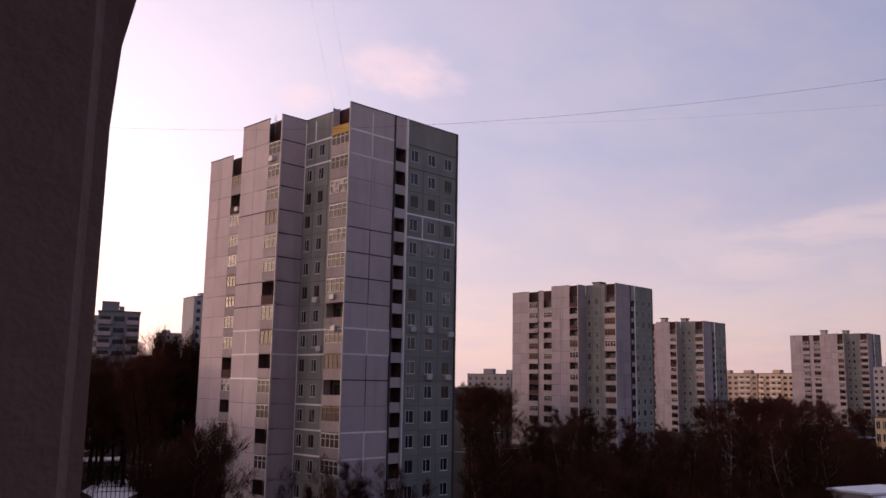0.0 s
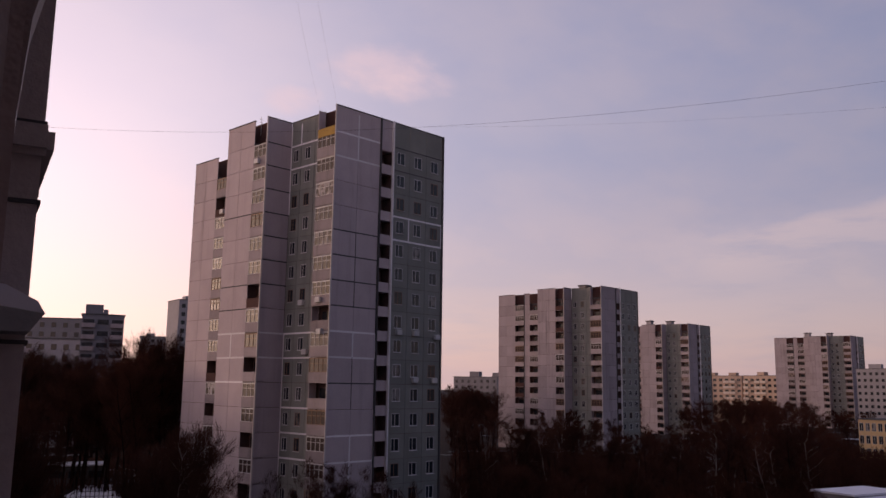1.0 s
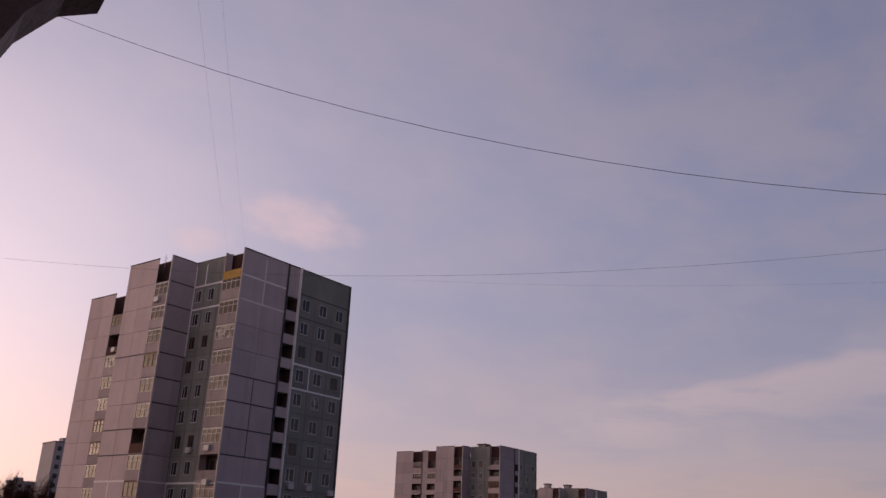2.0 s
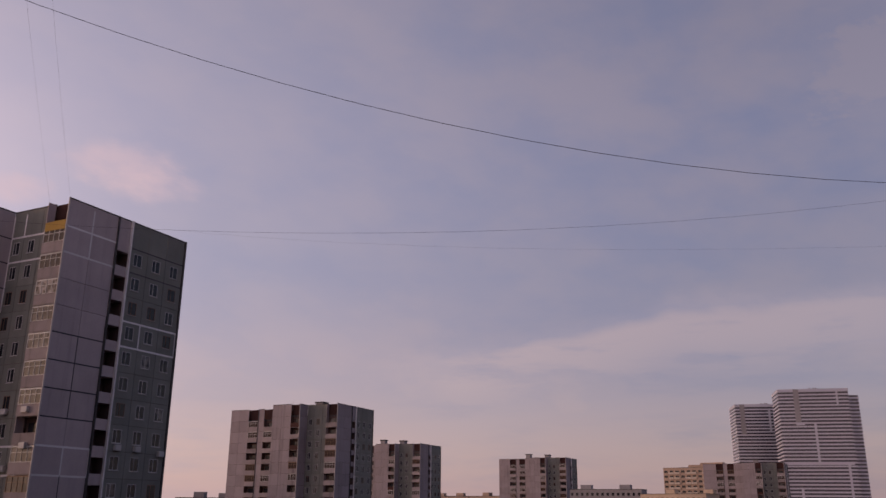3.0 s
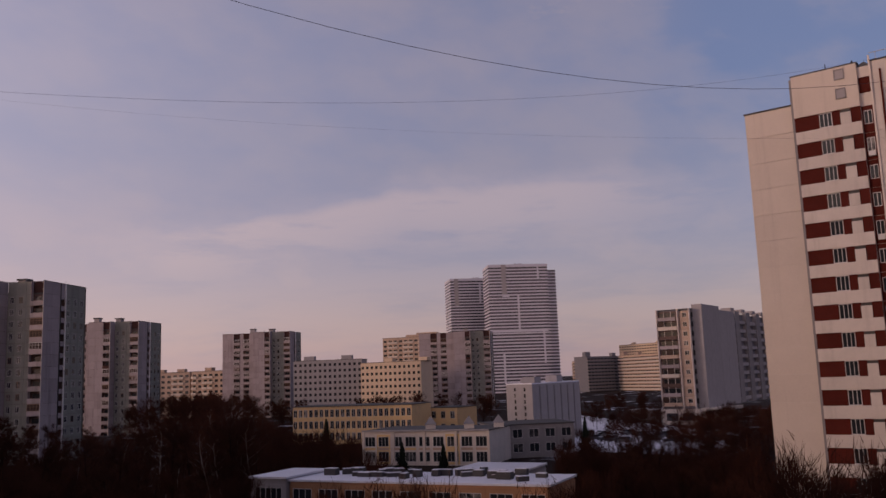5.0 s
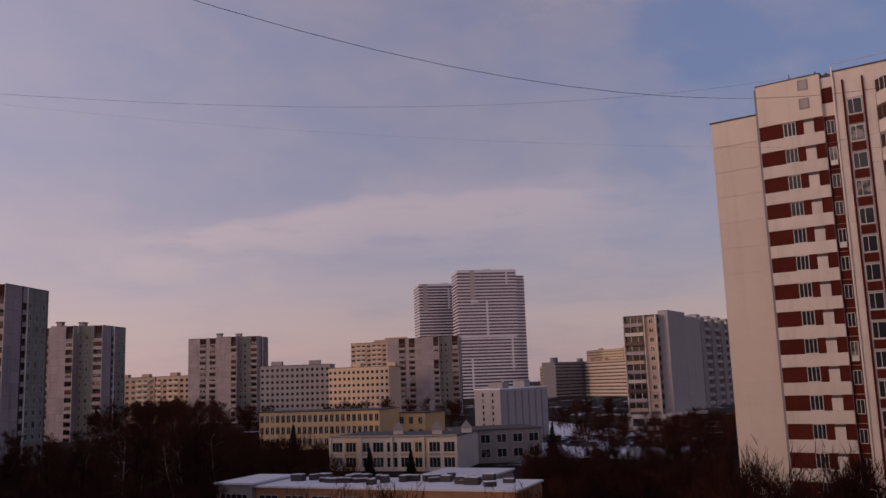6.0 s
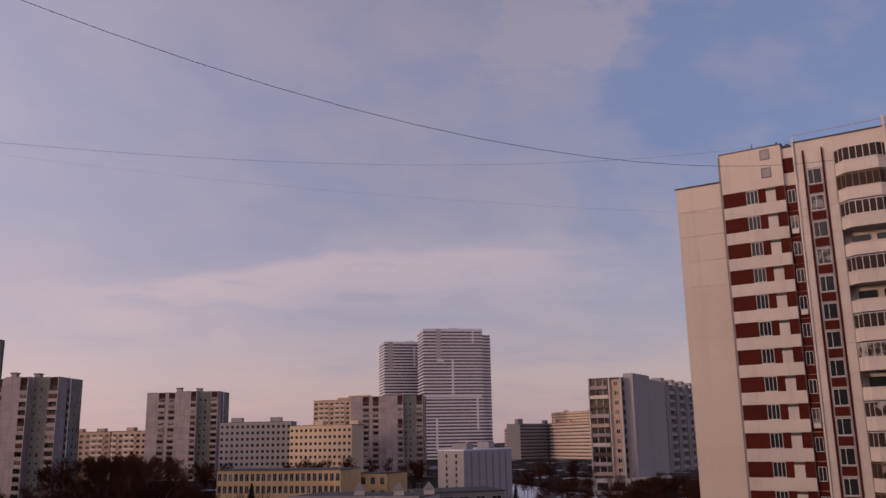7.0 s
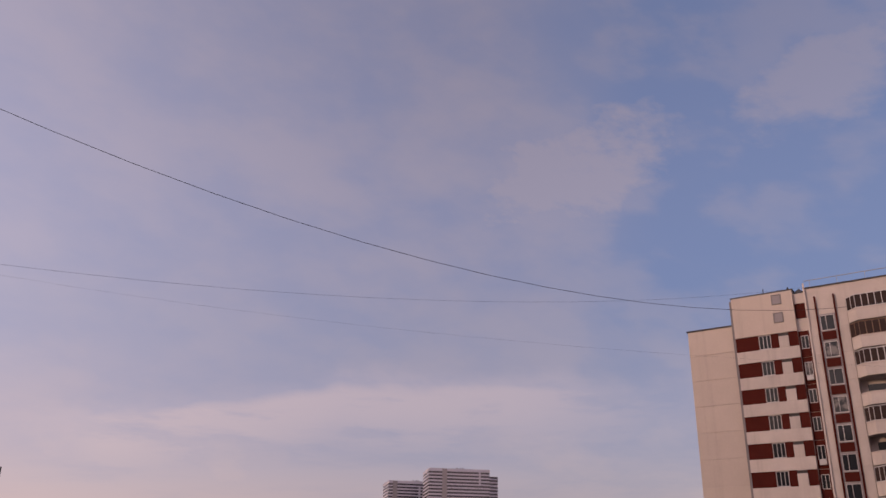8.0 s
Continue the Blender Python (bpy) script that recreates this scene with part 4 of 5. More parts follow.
            box(bm, 0.18, -0.01, 0.06, 1.67, 0.03, 0.92)
            CACHE[key] = mesh_of("apron_panel", bm, "red")
        place("apron_panel", CACHE[key], root, place_at(15.45, 0.0, z + 0.14))
        place("panel", panel_mesh(1.05, fh, (), "creamlight"), root, place_at(17.5, 0.0, z - 1.26))
        place("panel", panel_mesh(1.0, fh, (), "creamlight"), root, place_at(14.25, 0.0, z - 1.26))
        # balconies, some glazed
        r = rng.random()
        add_bay(root, place_at(18.6, 0.0, z - 1.26), 5.55, fh, 1 if r < 0.5 else 2 if r < 0.75 else 0)
        for x0 in (24.2, 27.8, 31.4, 35.0, 38.4):
            place("panel", panel_mesh(3.55, fh, ((1.0, 0.9, 2.5, 2.4),), "creamlight"), root, place_at(x0, 0.0, z - 1.26))
            add_window(root, place_at(x0 + 1.0, 0.0, z - 0.36), 1.5, 1.5)
    z = base + n * fh
    add_bay(root, place_at(18.6, 0.0, z - 1.26), 5.55, fh, 1)
    for x0, fl in ((13.3, 13), (13.3, 10), (13.3, 6), (20.0, 12), (22.0, 9)):
        bm = bmesh.new()
        y = 0.0 if x0 < 14 else -0.75
        zz = base + fl * fh - 0.9
        box(bm, x0, y, zz, x0 + 0.75, y + 0.3, zz + 0.5)
        bmesh.ops.bevel(bm, geom=bm.edges[:], offset=0.03, segments=1, affect="EDGES")
        part("air_conditioner", bm, "white", root, "small white outdoor air conditioner")
    for x0 in (15.27, 17.32):
        bm = bmesh.new()
        box(bm, x0, -0.12, 0, x0 + 0.17, 0.069, 45.0)
        part("red_strip", bm, "red", root, "dark red vertical strip")
    bm = bmesh.new()
    box(bm, 14.26, -0.14, 0, 14.44, 0.0, 46.6)
    part("fin", bm, "creamlight", root)
    bm = bmesh.new()
    box(bm, 23.9, -0.7, 43.0, 24.2, 0.6, 47.0)
    part("fin", bm, "creamlight", root)
    # square vents in the blank roof storey
    for z in (44.75, 42.75):
        bm = bmesh.new()
        lattice(bm, 1.1, 1.1, [(0.1, 0.1, 1.0, 1.0)], 0.0, 0.0, 0.08)
        v = part("vent_frame", bm, "grey", root, "", place_at(10.6, -0.105, z))
        bm = bmesh.new()
        box(bm, 0.1, -0.04, 0.1, 1.0, 0.03, 1.0)
        part("vent_cover", bm, "plaster", v)
    bm = bmesh.new()
    lattice(bm, 7.1, 4.43, [], 0.0, -0.07, 0.10)
    part("parapet_panel", bm, "cream", root, "", place_at(5.9, 0.0, base + 14 * fh + 1.56))
    # head of the slot between the two roof storeys, with its little gable
    bm = bmesh.new()
    box(bm, 13.02, 0.30, 43.02, 14.23, 3.0, 44.6)
    part("slot_head", bm, "red", root)
    bm = bmesh.new()
    box(bm, 13.02, 0.24, 44.61, 14.23, 3.0, 45.7)
    part("slot_lintel", bm, "creamlight", root)
    bm = bmesh.new()
    bmesh.ops.create_cone(bm, segments=4, radius1=1.1, radius2=0.05, depth=0.7, cap_ends=True, matrix=Matrix.Translation((13.6, 1.0, 46.06)) @ Matrix.Rotation(radians(45), 4, "Z"))
    part("slot_gable", bm, "roof", root)
    # rail and small aerials along the roof
    bm = bmesh.new()
    box(bm, 14.4, 0.2, 46.9, 42, 0.26, 46.96)
    part("roof_rail", bm, "metal", root)
    for x in (15, 18, 21, 24.5, 28, 32):
        bm = bmesh.new()
        box(bm, x, 0.2, 46.1, x + 0.05, 0.26, 46.9)
        part("rail_post", bm, "metal", root)
    for x, y, h in ((9.3, 2.0, 1.2), (12.4, 1.0, 0.6)):
        bm = bmesh.new()
        bmesh.ops.create_cone(bm, segments=6, radius1=0.3 if h < 1 else 0.07, radius2=0.05, depth=h, cap_ends=True, matrix=Matrix.Translation((x, y, 46.2 + h / 2)))
        part("roof_aerial", bm, "wire", root)


cream_block()


# ---- ground ----
def build_ground():
    bm = bmesh.new()
    bmesh.ops.create_grid(bm, x_segments=70, y_segments=70, size=4500)
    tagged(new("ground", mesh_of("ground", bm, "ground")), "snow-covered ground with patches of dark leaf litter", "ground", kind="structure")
    # trodden snow path and yard beside the near tower
    bm = bmesh.new()
    prng = random.Random(31)
    pts = [heading(20.2, 0) * d for d in range(60, 192, 5)]
    wid = [5.5 + 2.2 * math.sin(i * 0.9) + prng.uniform(-1.2, 1.2) for i in range(len(pts))]
    lo = [bm.verts.new((p.x - w / 2, p.y, 0.05)) for p, w in zip(pts, wid)]
    hi = [bm.verts.new((p.x + w / 2, p.y, 0.05)) for p, w in zip(pts, wid)]
    for i in range(len(pts) - 1):
        bm.faces.new((lo[i], hi[i], hi[i + 1], lo[i + 1]))
    tagged(new("yard_path", mesh_of("yard_path", bm, "snow")), "trodden snowy yard between bare trees", "path", kind="structure")
    bm = bmesh.new()
    a, b = heading(-45) * 185, heading(-57) * 165
    c, d = heading(-54) * 235, heading(-45.5) * 340
    bm.faces.new([bm.verts.new((p.x, p.y, 0.06)) for p in (a, b, c, d)])
    tagged(new("car_park", mesh_of("car_park", bm, "snow")), "snowy car park in front of the ribbed block", "car park", kind="structure")


build_ground()


# ---- trees ----
def tube(vs, fs, p, q, r0, r1, sides=4):
    d = (q - p)
    ax = d.normalized()
    s = ax.orthogonal().normalized()
    t = ax.cross(s)
    k = len(vs)
    for c, r in ((p, r0), (q, r1)):
        for i in range(sides):
            a = 2 * math.pi * i / sides
            v = c + (s * math.cos(a) + t * math.sin(a)) * r
            vs.append((v.x, v.y, v.z))
    for i in range(sides):
        j = (i + 1) % sides
        fs.append((k + i, k + j, k + sides + j, k + sides + i))


def spike(vs, fs, p, q, r):
    ax = (q - p).normalized()
    s = ax.orthogonal().normalized() * r
    t = ax.cross(s)
    k = len(vs)
    for v in (p + s, p - s * 0.5 + t * 0.87, p - s * 0.5 - t * 0.87, q):
        vs.append((v.x, v.y, v.z))
    fs.extend(((k, k + 1, k + 3), (k + 1, k + 2, k + 3), (k + 2, k, k + 3)))


def twig(vs, fs, p, q, r, turn):
    ax = (q - p).normalized()
    s = ax.orthogonal().normalized()
    s = (s * math.cos(turn) + ax.cross(s) * math.sin(turn)) * r
    k = len(vs)
    for v in (p + s, p - s, q):
        vs.append((v.x, v.y, v.z))
    fs.append((k, k + 1, k + 2))


def bare_tree(seed, height, spread, twigs, slender):
    """Trunk with limbs, and a crown of fine bare twigs."""
    rng = random.Random(seed)
    tv, tf, cv, cf = [], [], [], []
    rad = height * (0.011 if slender else 0.016)
    ends = []

    def grow(p, d, length, r, depth):
        steps = 3 if depth < 2 else 2
        for i in range(steps):
            d = (d + Vector((rng.gauss(0, 0.12), rng.gauss(0, 0.12), rng.gauss(0.04, 0.06)))).normalized()
            q = p + d * (length / steps)
            r2 = r * (0.86 if depth else 0.88)
            tube(tv, tf, p, q, r, r2, 5 if depth == 0 else 3)
            if depth and depth < 3 and rng.random() < 0.9:
                side = (d + Vector((rng.gauss(0, 0.6), rng.gauss(0, 0.6), rng.uniform(0.0, 0.5)))).normalized()
                grow(q, side, length * rng.uniform(0.45, 0.62), r2 * 0.55, depth + 1)
            if depth:
                ends.append((q, d, length * 0.4))
            p, r = q, r2
        ends.append((p, d, length * 0.5))
        return p, d, r

    z = Vector((0, 0, 0))
    p, d, r = z, Vector((rng.gauss(0, 0.03), rng.gauss(0, 0.03), 1)).normalized(), rad
    n = 9
    for i in range(n):
        d = (d + Vector((rng.gauss(0, 0.05), rng.gauss(0, 0.05), 0.1))).normalized()
        q = p + d * (height * 0.86 / n)
        tube(tv, tf, p, q, r, r * 0.86, 6)
        if i >= 2:
            for _ in range(2 if slender else 3):
                a = rng.uniform(0, 2 * math.pi)
                lift = rng.uniform(0.45, 1.1)
                side = Vector((math.cos(a), math.sin(a), lift)).normalized()
                reach = height * spread * (1.05 - 0.75 * abs(i - 4) / 6) * rng.uniform(0.7, 1.1)
                grow(q, side, reach, r * 0.42, 1)
        p, r = q, r * 0.86
    ends.append((p, d, height * 0.1))
    for _ in range(twigs):
        q, d, l = rng.choice(ends)
        l = max(0.7, min(l, 2.0)) * rng.uniform(0.6, 1.4)
        e = (d * 0.7 + Vector((rng.gauss(0, 0.42), rng.gauss(0, 0.42), rng.gauss(0.6, 0.35)))).normalized()
        s = q + Vector((rng.gauss(0, 0.25), rng.gauss(0, 0.25), rng.gauss(0, 0.25)))
        twig(cv, cf, s, s + e * l, rng.uniform(0.012, 0.026), rng.uniform(0, 6.283))
    out = []
    for vs, fs in ((tv, tf), (cv, cf)):
        me = bpy.data.meshes.new("tree_mesh")
        me.from_pydata(vs, [], fs)
        out.append(me)
    return out


KINDS = {}
for name, seed, h, sp, tw, sl in (("maple", 21, 13.0, 0.30, 4300, False), ("lime", 22, 14.0, 0.26, 4600, False), ("poplar", 23, 20.0, 0.17, 5000, True), ("birch", 24, 14.0, 0.18, 1500, True), ("ash", 25, 12.0, 0.34, 4300, False), ("shrub", 26, 5.0, 0.5, 1900, False)):
    t, c = bare_tree(seed, h, sp, tw, sl)
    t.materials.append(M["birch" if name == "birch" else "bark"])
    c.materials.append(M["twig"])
    KINDS[name] = (t, c, h)
LABELS = dict(maple="bare dark maple tree with a broad twiggy crown", lime="bare lime tree with dense brown twigs", poplar="tall bare poplar with upswept branches", birch="slender bare birch with pale bark", ash="spreading bare ash tree in the winter woods", shrub="low tangled bare shrub on the snow")
MASTERS = {}
trng = random.Random(77)


def plant(kind, x, y, h):
    s = h / KINDS[kind][2]
    m = pose(x, y, -0.05, 0, 0, trng.uniform(0, 360)) @ Matrix.Diagonal((s * trng.uniform(0.9, 1.15), s * trng.uniform(0.9, 1.15), s, 1))
    if kind not in MASTERS:
        ob = tagged(place(kind + "_tree", None, None, Matrix()), LABELS[kind], "tree", "bare winter trees")
        place("trunk", KINDS[kind][0], ob, Matrix())
        place("crown", KINDS[kind][1], ob, Matrix())
        MASTERS[kind] = ob
        ob.matrix_basis = m
        return ob
    first = MASTERS[kind]
    ob = copy_thing(first, Matrix())
    ob.matrix_basis = m
    return ob


BLOCKS = [(-10.3, 92.5, 45), (44.2, 212.5, 45)]


def clear_of_buildings(x, y):
    for ox, oy, rot in BLOCKS:
        u, v = ((x - ox) + (y - oy)) * 0.707, (-(x - ox) + (y - oy)) * 0.707
        if -5.5 < u < 21 and -3 < v < 40:
            return False
    return True


def wood(count, az0, az1, d0, d1, h0, h1, kinds, gap=None):
    made = 0
    for _ in range(count * 3):
        az = trng.uniform(az0, az1)
        d = math.sqrt(trng.uniform(d0 * d0, d1 * d1))
        x, y = at(az, d)
        if made >= count:
            break
        if not clear_of_buildings(x, y) or (gap and gap[0] < az < gap[1] and gap[2] < d < gap[3]):
            continue
        plant(trng.choice(kinds), x, y, trng.uniform(h0, h1))
        made += 1


BROAD = ("maple", "lime", "ash", "ash", "lime")
wood(18, 15.6, 18.6, 112, 150, 18, 23, ("poplar", "lime", "poplar"))
wood(22, 18.0, 28.0, 150, 205, 17, 21, ("lime", "poplar", "maple"))
wood(10, 19.3, 23.0, 138, 150, 14, 18, BROAD)
wood(18, 23.0, 29.0, 50, 120, 10, 14, BROAD)
wood(10, 14.2, 17.2, 66, 92, 8, 12, ("maple", "birch", "ash"))
wood(3, 14.0, 16.2, 70, 82, 11.5, 14, ("birch",))
# outside the view: trees added to shade the near tower's lower floors
wood(44, 29.5, 47.0, 120, 220, 17, 21, ("lime", "poplar"))
wood(16, 0.5, 12.5, 70, 88, 6.5, 9.5, ("birch", "birch", "poplar"))
wood(110, -2.0, -25.0, 112, 205, 8.0, 12.0, ("poplar", "birch", "poplar", "lime", "poplar"))
wood(80, -2.8, -24.5, 66, 115, 5.0, 8.0, BROAD + ("birch", "poplar", "poplar"))
wood(26, -1.8, -6.0, 215, 330, 12, 15.5, BROAD)
wood(60, -17.0, -24.5, 270, 420, 9, 13, BROAD)
wood(40, -24.0, -40.0, 250, 360, 7, 10, BROAD)
wood(34, -23.0, -31.0, 115, 195, 4.5, 7.5, BROAD + ("shrub",))
wood(70, -44.5, -57.0, 66, 150, 4.0, 6.5, ("maple", "ash", "shrub", "lime"))
wood(22, -45.5, -52.0, 250, 360, 5, 8, BROAD)
wood(64, -45.5, -55.0, 185, 300, 2.5, 5.0, ("shrub", "ash", "shrub", "lime"))
wood(44, -52.0, -57.8, 140, 250, 4.0, 6.5, BROAD + ("shrub",))
wood(12, -56.0, -64.0, 60, 78, 6.0, 8.5, ("maple", "birch", "shrub"))
wood(14, -25.0, -45.0, 52, 74, 5.0, 7.0, ("shrub", "ash", "birch"))


def fir(x, y, h):
    ob = tagged(place("fir_tree", None, None, pose(x, y, 0)), "small dark conifer beside the kindergarten", "tree", "conifers")
    bm = bmesh.new()
    bmesh.ops.create_cone(bm, segments=6, radius1=0.16, radius2=0.03, depth=h, cap_ends=True, matrix=Matrix.Translation((0, 0, h / 2)))
    part("trunk", bm, "bark", ob)
    vs, fs, rng = [], [], random.Random(int(x * 10))
    for k in range(700):
        z = h * (0.08 + 0.9 * rng.random() ** 1.2)
        a, l = rng.uniform(0, 6.283), (h - z) * 0.30 * rng.uniform(0.6, 1.1) + 0.1
        p = Vector((math.cos(a) * 0.1, math.sin(a) * 0.1, z))
        spike(vs, fs, p, p + Vector((math.cos(a) * l, math.sin(a) * l, -l * 0.35)), 0.12)
    me = bpy.data.meshes.new("crown")
    me.from_pydata(vs, [], fs)
    me.materials.append(M["fir"])
    place("crown", me, ob, Matrix())


for az, d, h in ((-33.9, 158, 5.0), (-36.6, 155, 4.6), (-45.9, 165, 8.0), (-29.0, 212, 7.5)):
    fir(*at(az, d), h)


def undergrowth():
    """A tangle of low twigs over the floor of the woods."""
    vs, fs, rng = [], [], random.Random(8)
    for az0, az1, d0, d1, n in ((-2, -25, 62, 210, 9000), (16, 29, 60, 190, 4000), (-44, -57, 62, 160, 7000), (-24, -33, 105, 210, 3000)):
        for _ in range(n):
            x, y = at(rng.uniform(az0, az1), math.sqrt(rng.uniform(d0 * d0, d1 * d1)))
            if not clear_of_buildings(x, y) or (17.8 < math.degrees(math.atan2(-x, y)) < 22.2 and math.hypot(x, y) < 140):
                continue
            a, l = rng.uniform(0, 6.283), rng.uniform(1.0, 4.5)
            p = Vector((x, y, 0))
            spike(vs, fs, p, p + Vector((math.cos(a) * l * 0.4, math.sin(a) * l * 0.4, l)), 0.07)
    me = bpy.data.meshes.new("undergrowth")
    me.from_pydata(vs, [], fs)
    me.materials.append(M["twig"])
    tagged(new("undergrowth", me), "tangle of bare brown saplings in the snow", "undergrowth", kind="stuff")


undergrowth()


# ---- cables across the sky ----
def cable(p, q, sag, r, label, t0=0.0, t1=1.0):
    p, q = Vector(p), Vector(q)
    cu = bpy.data.curves.new("overhead_cable", "CURVE")
    cu.dimensions, cu.bevel_depth, cu.bevel_resolution = "3D", r, 1
    sp = cu.splines.new("POLY")
    n = 40
    sp.points.add(n)
    for i in range(n + 1):
        t = t0 + (t1 - t0) * i / n
        v = p + (q - p) * t - Vector((0, 0, 4 * sag * t * (1 - t)))
        sp.points[i].co = (v.x, v.y, v.z, 1)
    me = bpy.data.meshes.new_from_object(new("cable_curve", cu))
    bpy.data.objects.remove(bpy.data.objects["cable_curve"])
    me.materials.append(M["wire"])
    tagged(new("overhead_cable", me), label, "cable", "overhead cables")


cable((-20, 30, 38.25), (75, 10, 44.8), 14.27, 0.009, "thin black cable sagging across the sky to a facade", 0.0, 1.073)
cable((-30, 60, 34.4), (78, 30, 43.4), 5.74, 0.0065, "thin black cable strung between two buildings", 0.0, 1.03)
cable((0, 100, 47.4), (90, 10, 32.8), 3.22, 0.004, "faint lower cable strung between two buildings", 0.0, 0.905)
for x in (-10.4, -12.6):
    cable((x, 95.0 - (x + 10.4), 47.5), (x * 0.4 - 2.0, 4.0, 47.2), 1.0, 0.004, "faint cable running from the tower roof overhead")


# ---- own building beside the camera ----
def own_building():
    bm = bmesh.new()
    # behind the camera and unseen; its extent is chosen to block sky light
    box(bm, -80, -16, 0, 60, -0.8, 47)
    tagged(new("wall_own_building", mesh_of("wall_own_building", bm, "ownwall")), "grey rendered wall of the viewer's own building, unseen, sized to block sky light", "wall", kind="structure")
    j = heading(26.4) * 0.6
    bm = bmesh.new()
    box(bm, -0.10, -0.05, EYE - 1.6, 0.0, 0.02, EYE + 1.6)
    bmesh.ops.bevel(bm, geom=[e for e in bm.edges if abs(e.verts[0].co.z - e.verts[1].co.z) > 1], offset=0.015, segments=3, affect="EDGES")
    jamb = new("window_jamb", mesh_of("window_jamb", bm, "ownframe"))
    jamb.matrix_basis = pose(j.x, j.y, 0, 0, 0, 26.4)
    tagged(jamb, "dark brown painted window jamb", "window jamb", kind="structure")
    # rounded haunch where the jamb meets the lintel
    bm = bmesh.new()
    arc = [(0.0, 0.10)] + [(0.092 * (1 - math.cos(a)), 0.10 + 0.22 * math.sin(a)) for a in (0.3, 0.6, 0.9, 1.2, 1.5)] + [(0.092, 0.6), (0.0, 0.6)]
    lo = [bm.verts.new((x, -0.03, EYE + z)) for x, z in arc]
    hi = [bm.verts.new((x, 0.02, EYE + z)) for x, z in arc]
    bm.faces.new(lo), bm.faces.new(hi[::-1])
    for i in range(len(arc)):
        k = (i + 1) % len(arc)
        bm.faces.new((lo[i], hi[i], hi[k], lo[k]))
    h = new("window_lintel", mesh_of("window_lintel", bm, "ownframe"))
    h.matrix_basis = pose(j.x, j.y, 0.06, 0, 0, 26.4)
    tagged(h, "dark rounded haunch under the window lintel", "lintel", kind="structure")
    bm = bmesh.new()
    box(bm, -1.6, -0.02, EYE - 1.6, -0.101, 0.30, EYE + 1.6)
    wall = new("wall_beside", mesh_of("wall_beside", bm, "ownwall"))
    wall.matrix_basis = pose(j.x, j.y, 0, 0, 0, 26.4)
    tagged(wall, "shaded plaster wall beside the window", "wall", kind="structure")
    # the wing of the same building, its front four metres off
    c = heading(24.75) * 4.0
    root = thing("facade_wing", pose(c.x, c.y, 0, 0, 0, 27.5), "projecting wing of the facade with glazed balcony and snowy ledges", "building wing")
    bm = bmesh.new()
    box(bm, -12.0, 0, 0, 0, 64, 47.4)
    part("wall", bm, "ownwall", root)
    for z in (16.35, 16.95, 17.3, 15.2, 14.0):
        bm = bmesh.new()
        box(bm, -3.01, -0.012, z, 0.012, 5, z + 0.018)
        part("panel_seam", bm, "joint", root)
    for z, w in ((16.52, 0.05), (15.55, 0.06)):
        bm = bmesh.new()
        profile(bm, [(-0.5, 0.02), (w, -0.055), (w - 0.01, -0.07), (0.0, -0.13), (-0.5, -0.13)], 0.0, 0.5)
        led = part("ledge", bm, "metal", root, "sloping metal ledge", Matrix.Translation((0, -0.3, z)) @ RIGHT)
        bm = bmesh.new()
        profile(bm, [(-0.5, 0.021), (w, -0.059), (w - 0.03, -0.01), (-0.1, 0.05), (-0.5, 0.07)], 0.0, 0.5)
        part("snow", bm, "snow", led)
    bm = bmesh.new()
    lattice(bm, 1.6, 1.5, [(0.06, 0.06, 0.78, 0.9), (0.84, 0.06, 1.54, 0.9), (0.06, 0.96, 0.78, 1.44), (0.84, 0.96, 1.54, 1.44)], 0.0, -0.05, 0.02)
    gl = part("balcony_glazing", bm, "ownframe", root, "", Matrix.Translation((0.065, 1.7, 17.32)) @ RIGHT)
    bm = bmesh.new()
    box(bm, 0.05, -0.03, 0.05, 1.55, -0.02, 1.45)
    part("pane", bm, "glaze", gl)
    bm = bmesh.new()
    box(bm, -1.0, -0.06, 17.16, 0.045, 1.8, 17.30)
    bmesh.ops.bevel(bm, geom=bm.edges[:], offset=0.03, segments=2, affect="EDGES")
    part("moulding", bm, "ownwall", root)


own_building()


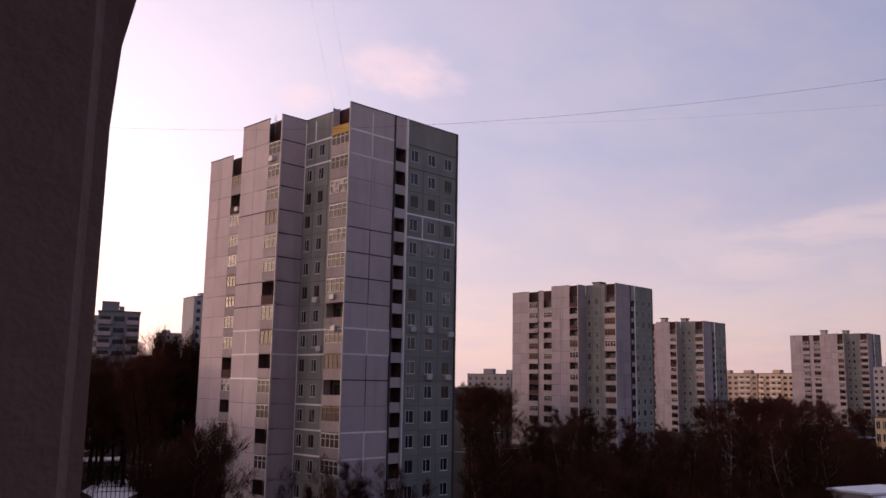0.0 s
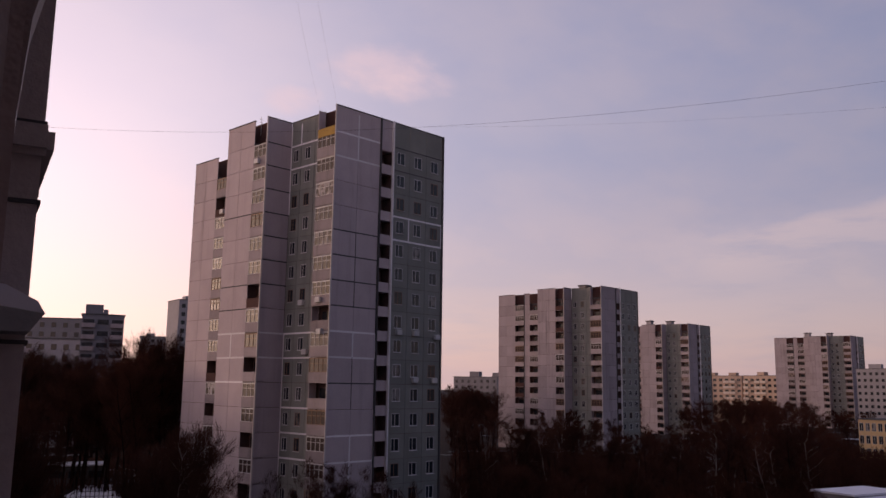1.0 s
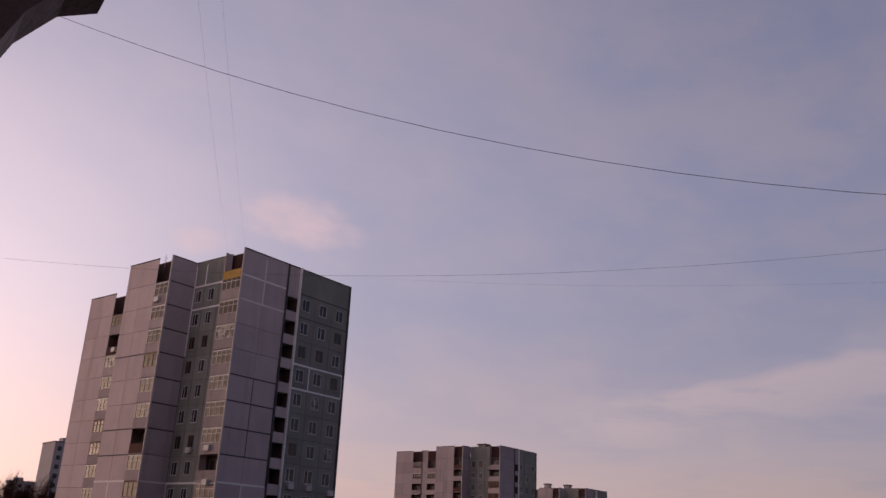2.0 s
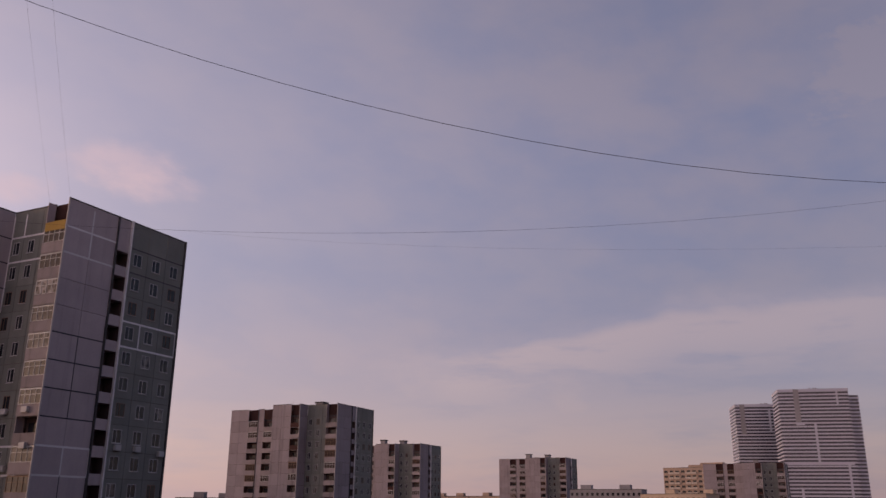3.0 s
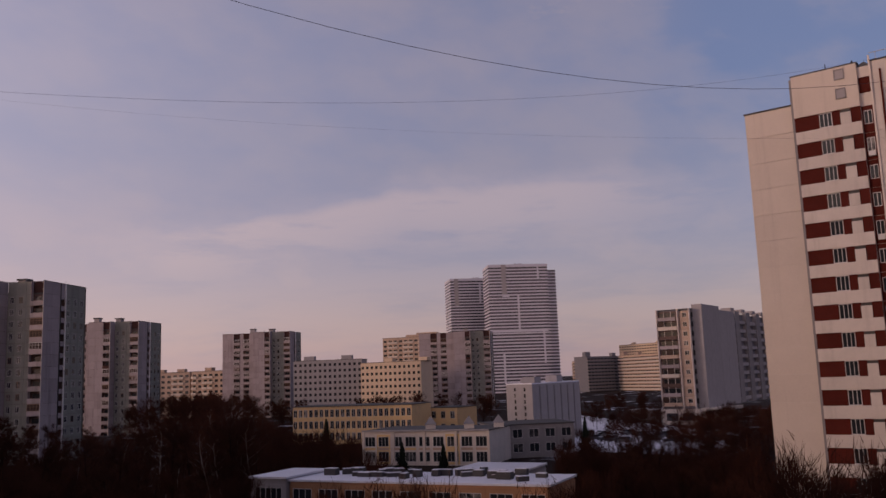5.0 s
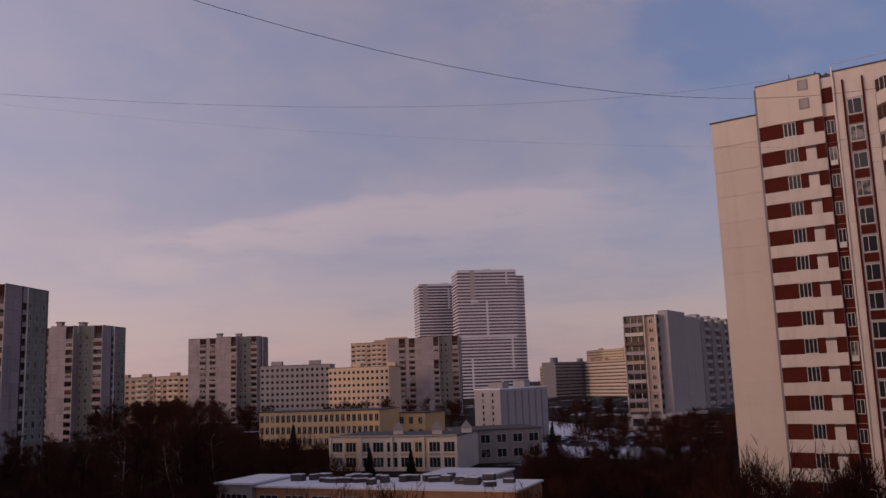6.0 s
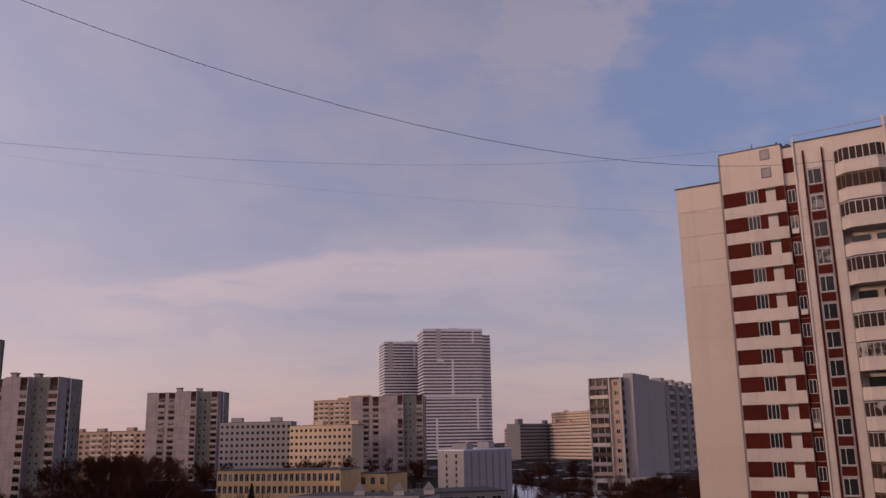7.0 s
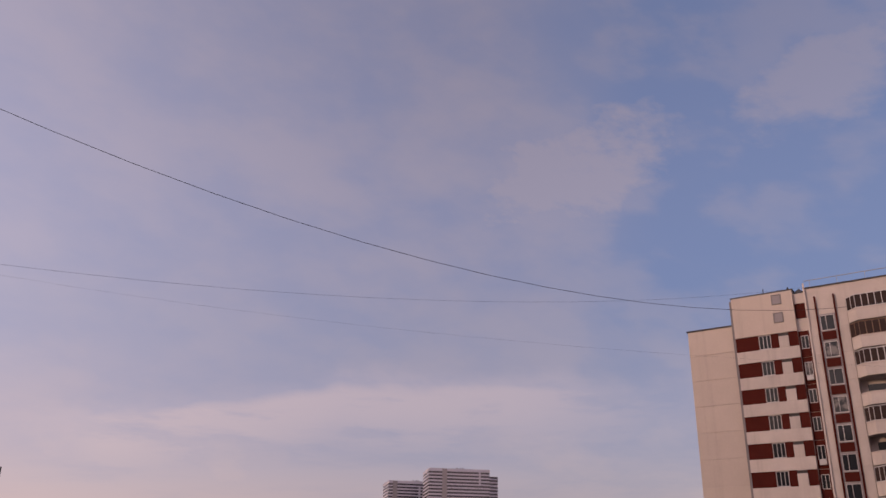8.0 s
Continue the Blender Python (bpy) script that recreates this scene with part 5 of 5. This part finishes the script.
# ---- yard: parked cars, fence ----
def car(x, y, rz):
    ob = thing("parked_car", pose(x, y, 0.03, 0, 0, rz), "dark parked car with snow on its roof", "car", "parked cars")
    bm = bmesh.new()
    profile(bm, [(-2.1, 0.3), (2.1, 0.3), (2.15, 0.75), (1.2, 0.9), (-2.0, 0.95), (-2.15, 0.6)], -0.82, 0.82)
    body = part("body", bm, "car", ob)
    bm = bmesh.new()
    profile(bm, [(-1.8, 0.93), (1.1, 0.9), (0.5, 1.4), (-1.3, 1.42)], -0.72, 0.72)
    part("cabin", bm, "glass", ob)
    bm = bmesh.new()
    profile(bm, [(-1.35, 1.42), (0.55, 1.40), (0.45, 1.52), (-1.2, 1.54)], -0.74, 0.74)
    part("snow", bm, "snow", ob)
    for wx in (-0.78, 0.78):
        for wy in (-1.3, 1.35):
            bm = bmesh.new()
            bmesh.ops.create_cone(bm, segments=14, radius1=0.32, radius2=0.32, depth=0.2, cap_ends=True, matrix=Matrix.Translation((wx, wy, 0.32)) @ Matrix.Rotation(radians(90), 4, "Y"))
            part("wheel", bm, "wire", ob)


crng = random.Random(9)
for az, d in ((19.9, 88), (21.6, 82), (20.7, 76), (18.6, 84), (18.9, 78), (22.4, 90), (18.2, 160), (17.7, 150)):
    car(*at(az, d), crng.uniform(-30, 60))
for k in range(34):
    az = -46.0 - 9.5 * crng.random()
    car(*at(az, crng.uniform(200, 235)), crng.choice((10, 15, 100, 190)))


def fence(az0, az1, d, n, h, label):
    a, b = Vector(xy(az0, d)), Vector(xy(az1, d))
    root = thing("yard_fence", pose(a.x, a.y, 0, 0, 0, math.degrees(math.atan2((b - a).y, (b - a).x))), label, "fence")
    L = (b - a).length
    for i in range(n):
        bm = bmesh.new()
        box(bm, L * i / (n - 1) - 0.05, -0.05, 0, L * i / (n - 1) + 0.05, 0.05, h)
        part("post", bm, "bark", root)
    for z in (0.4, 0.7):
        bm = bmesh.new()
        box(bm, 0, 0.051, h * z, L, 0.1, h * z + 0.08)
        part("rail", bm, "bark", root)


fence(21.2, 18.4, 128, 12, 2.2, "dark yard fence with thin posts in the snow")
slab("garage_row", xy(26.0, 104), xy(22.6, 106), 5, 1, 2.3, "low dark garage row with snow on its roof", wall="joint", cat="garage", pitch=3.0, win=(2.2, 1.5), plinth=0.1, attic=0.2, roof="snow", sill=0.3)
slab("site_shed", xy(23.0, 150), xy(19.6, 150), 6, 1, 2.4, "low dark shed with snow-topped roof under the trees", wall="joint", cat="shed", pitch=3.4, win=(2.2, 1.0), plinth=0.3, attic=0.3, roof="snow", far=True)
slab("snowy_hall", xy(-48.8, 300), xy(-50.8, 292), 9, 1, 2.6, "low hall with a snow-covered roof", wall="grey", cat="hall", pitch=4.0, win=(2.4, 1.5), plinth=0.3, attic=0.3, roof="snow", far=True)
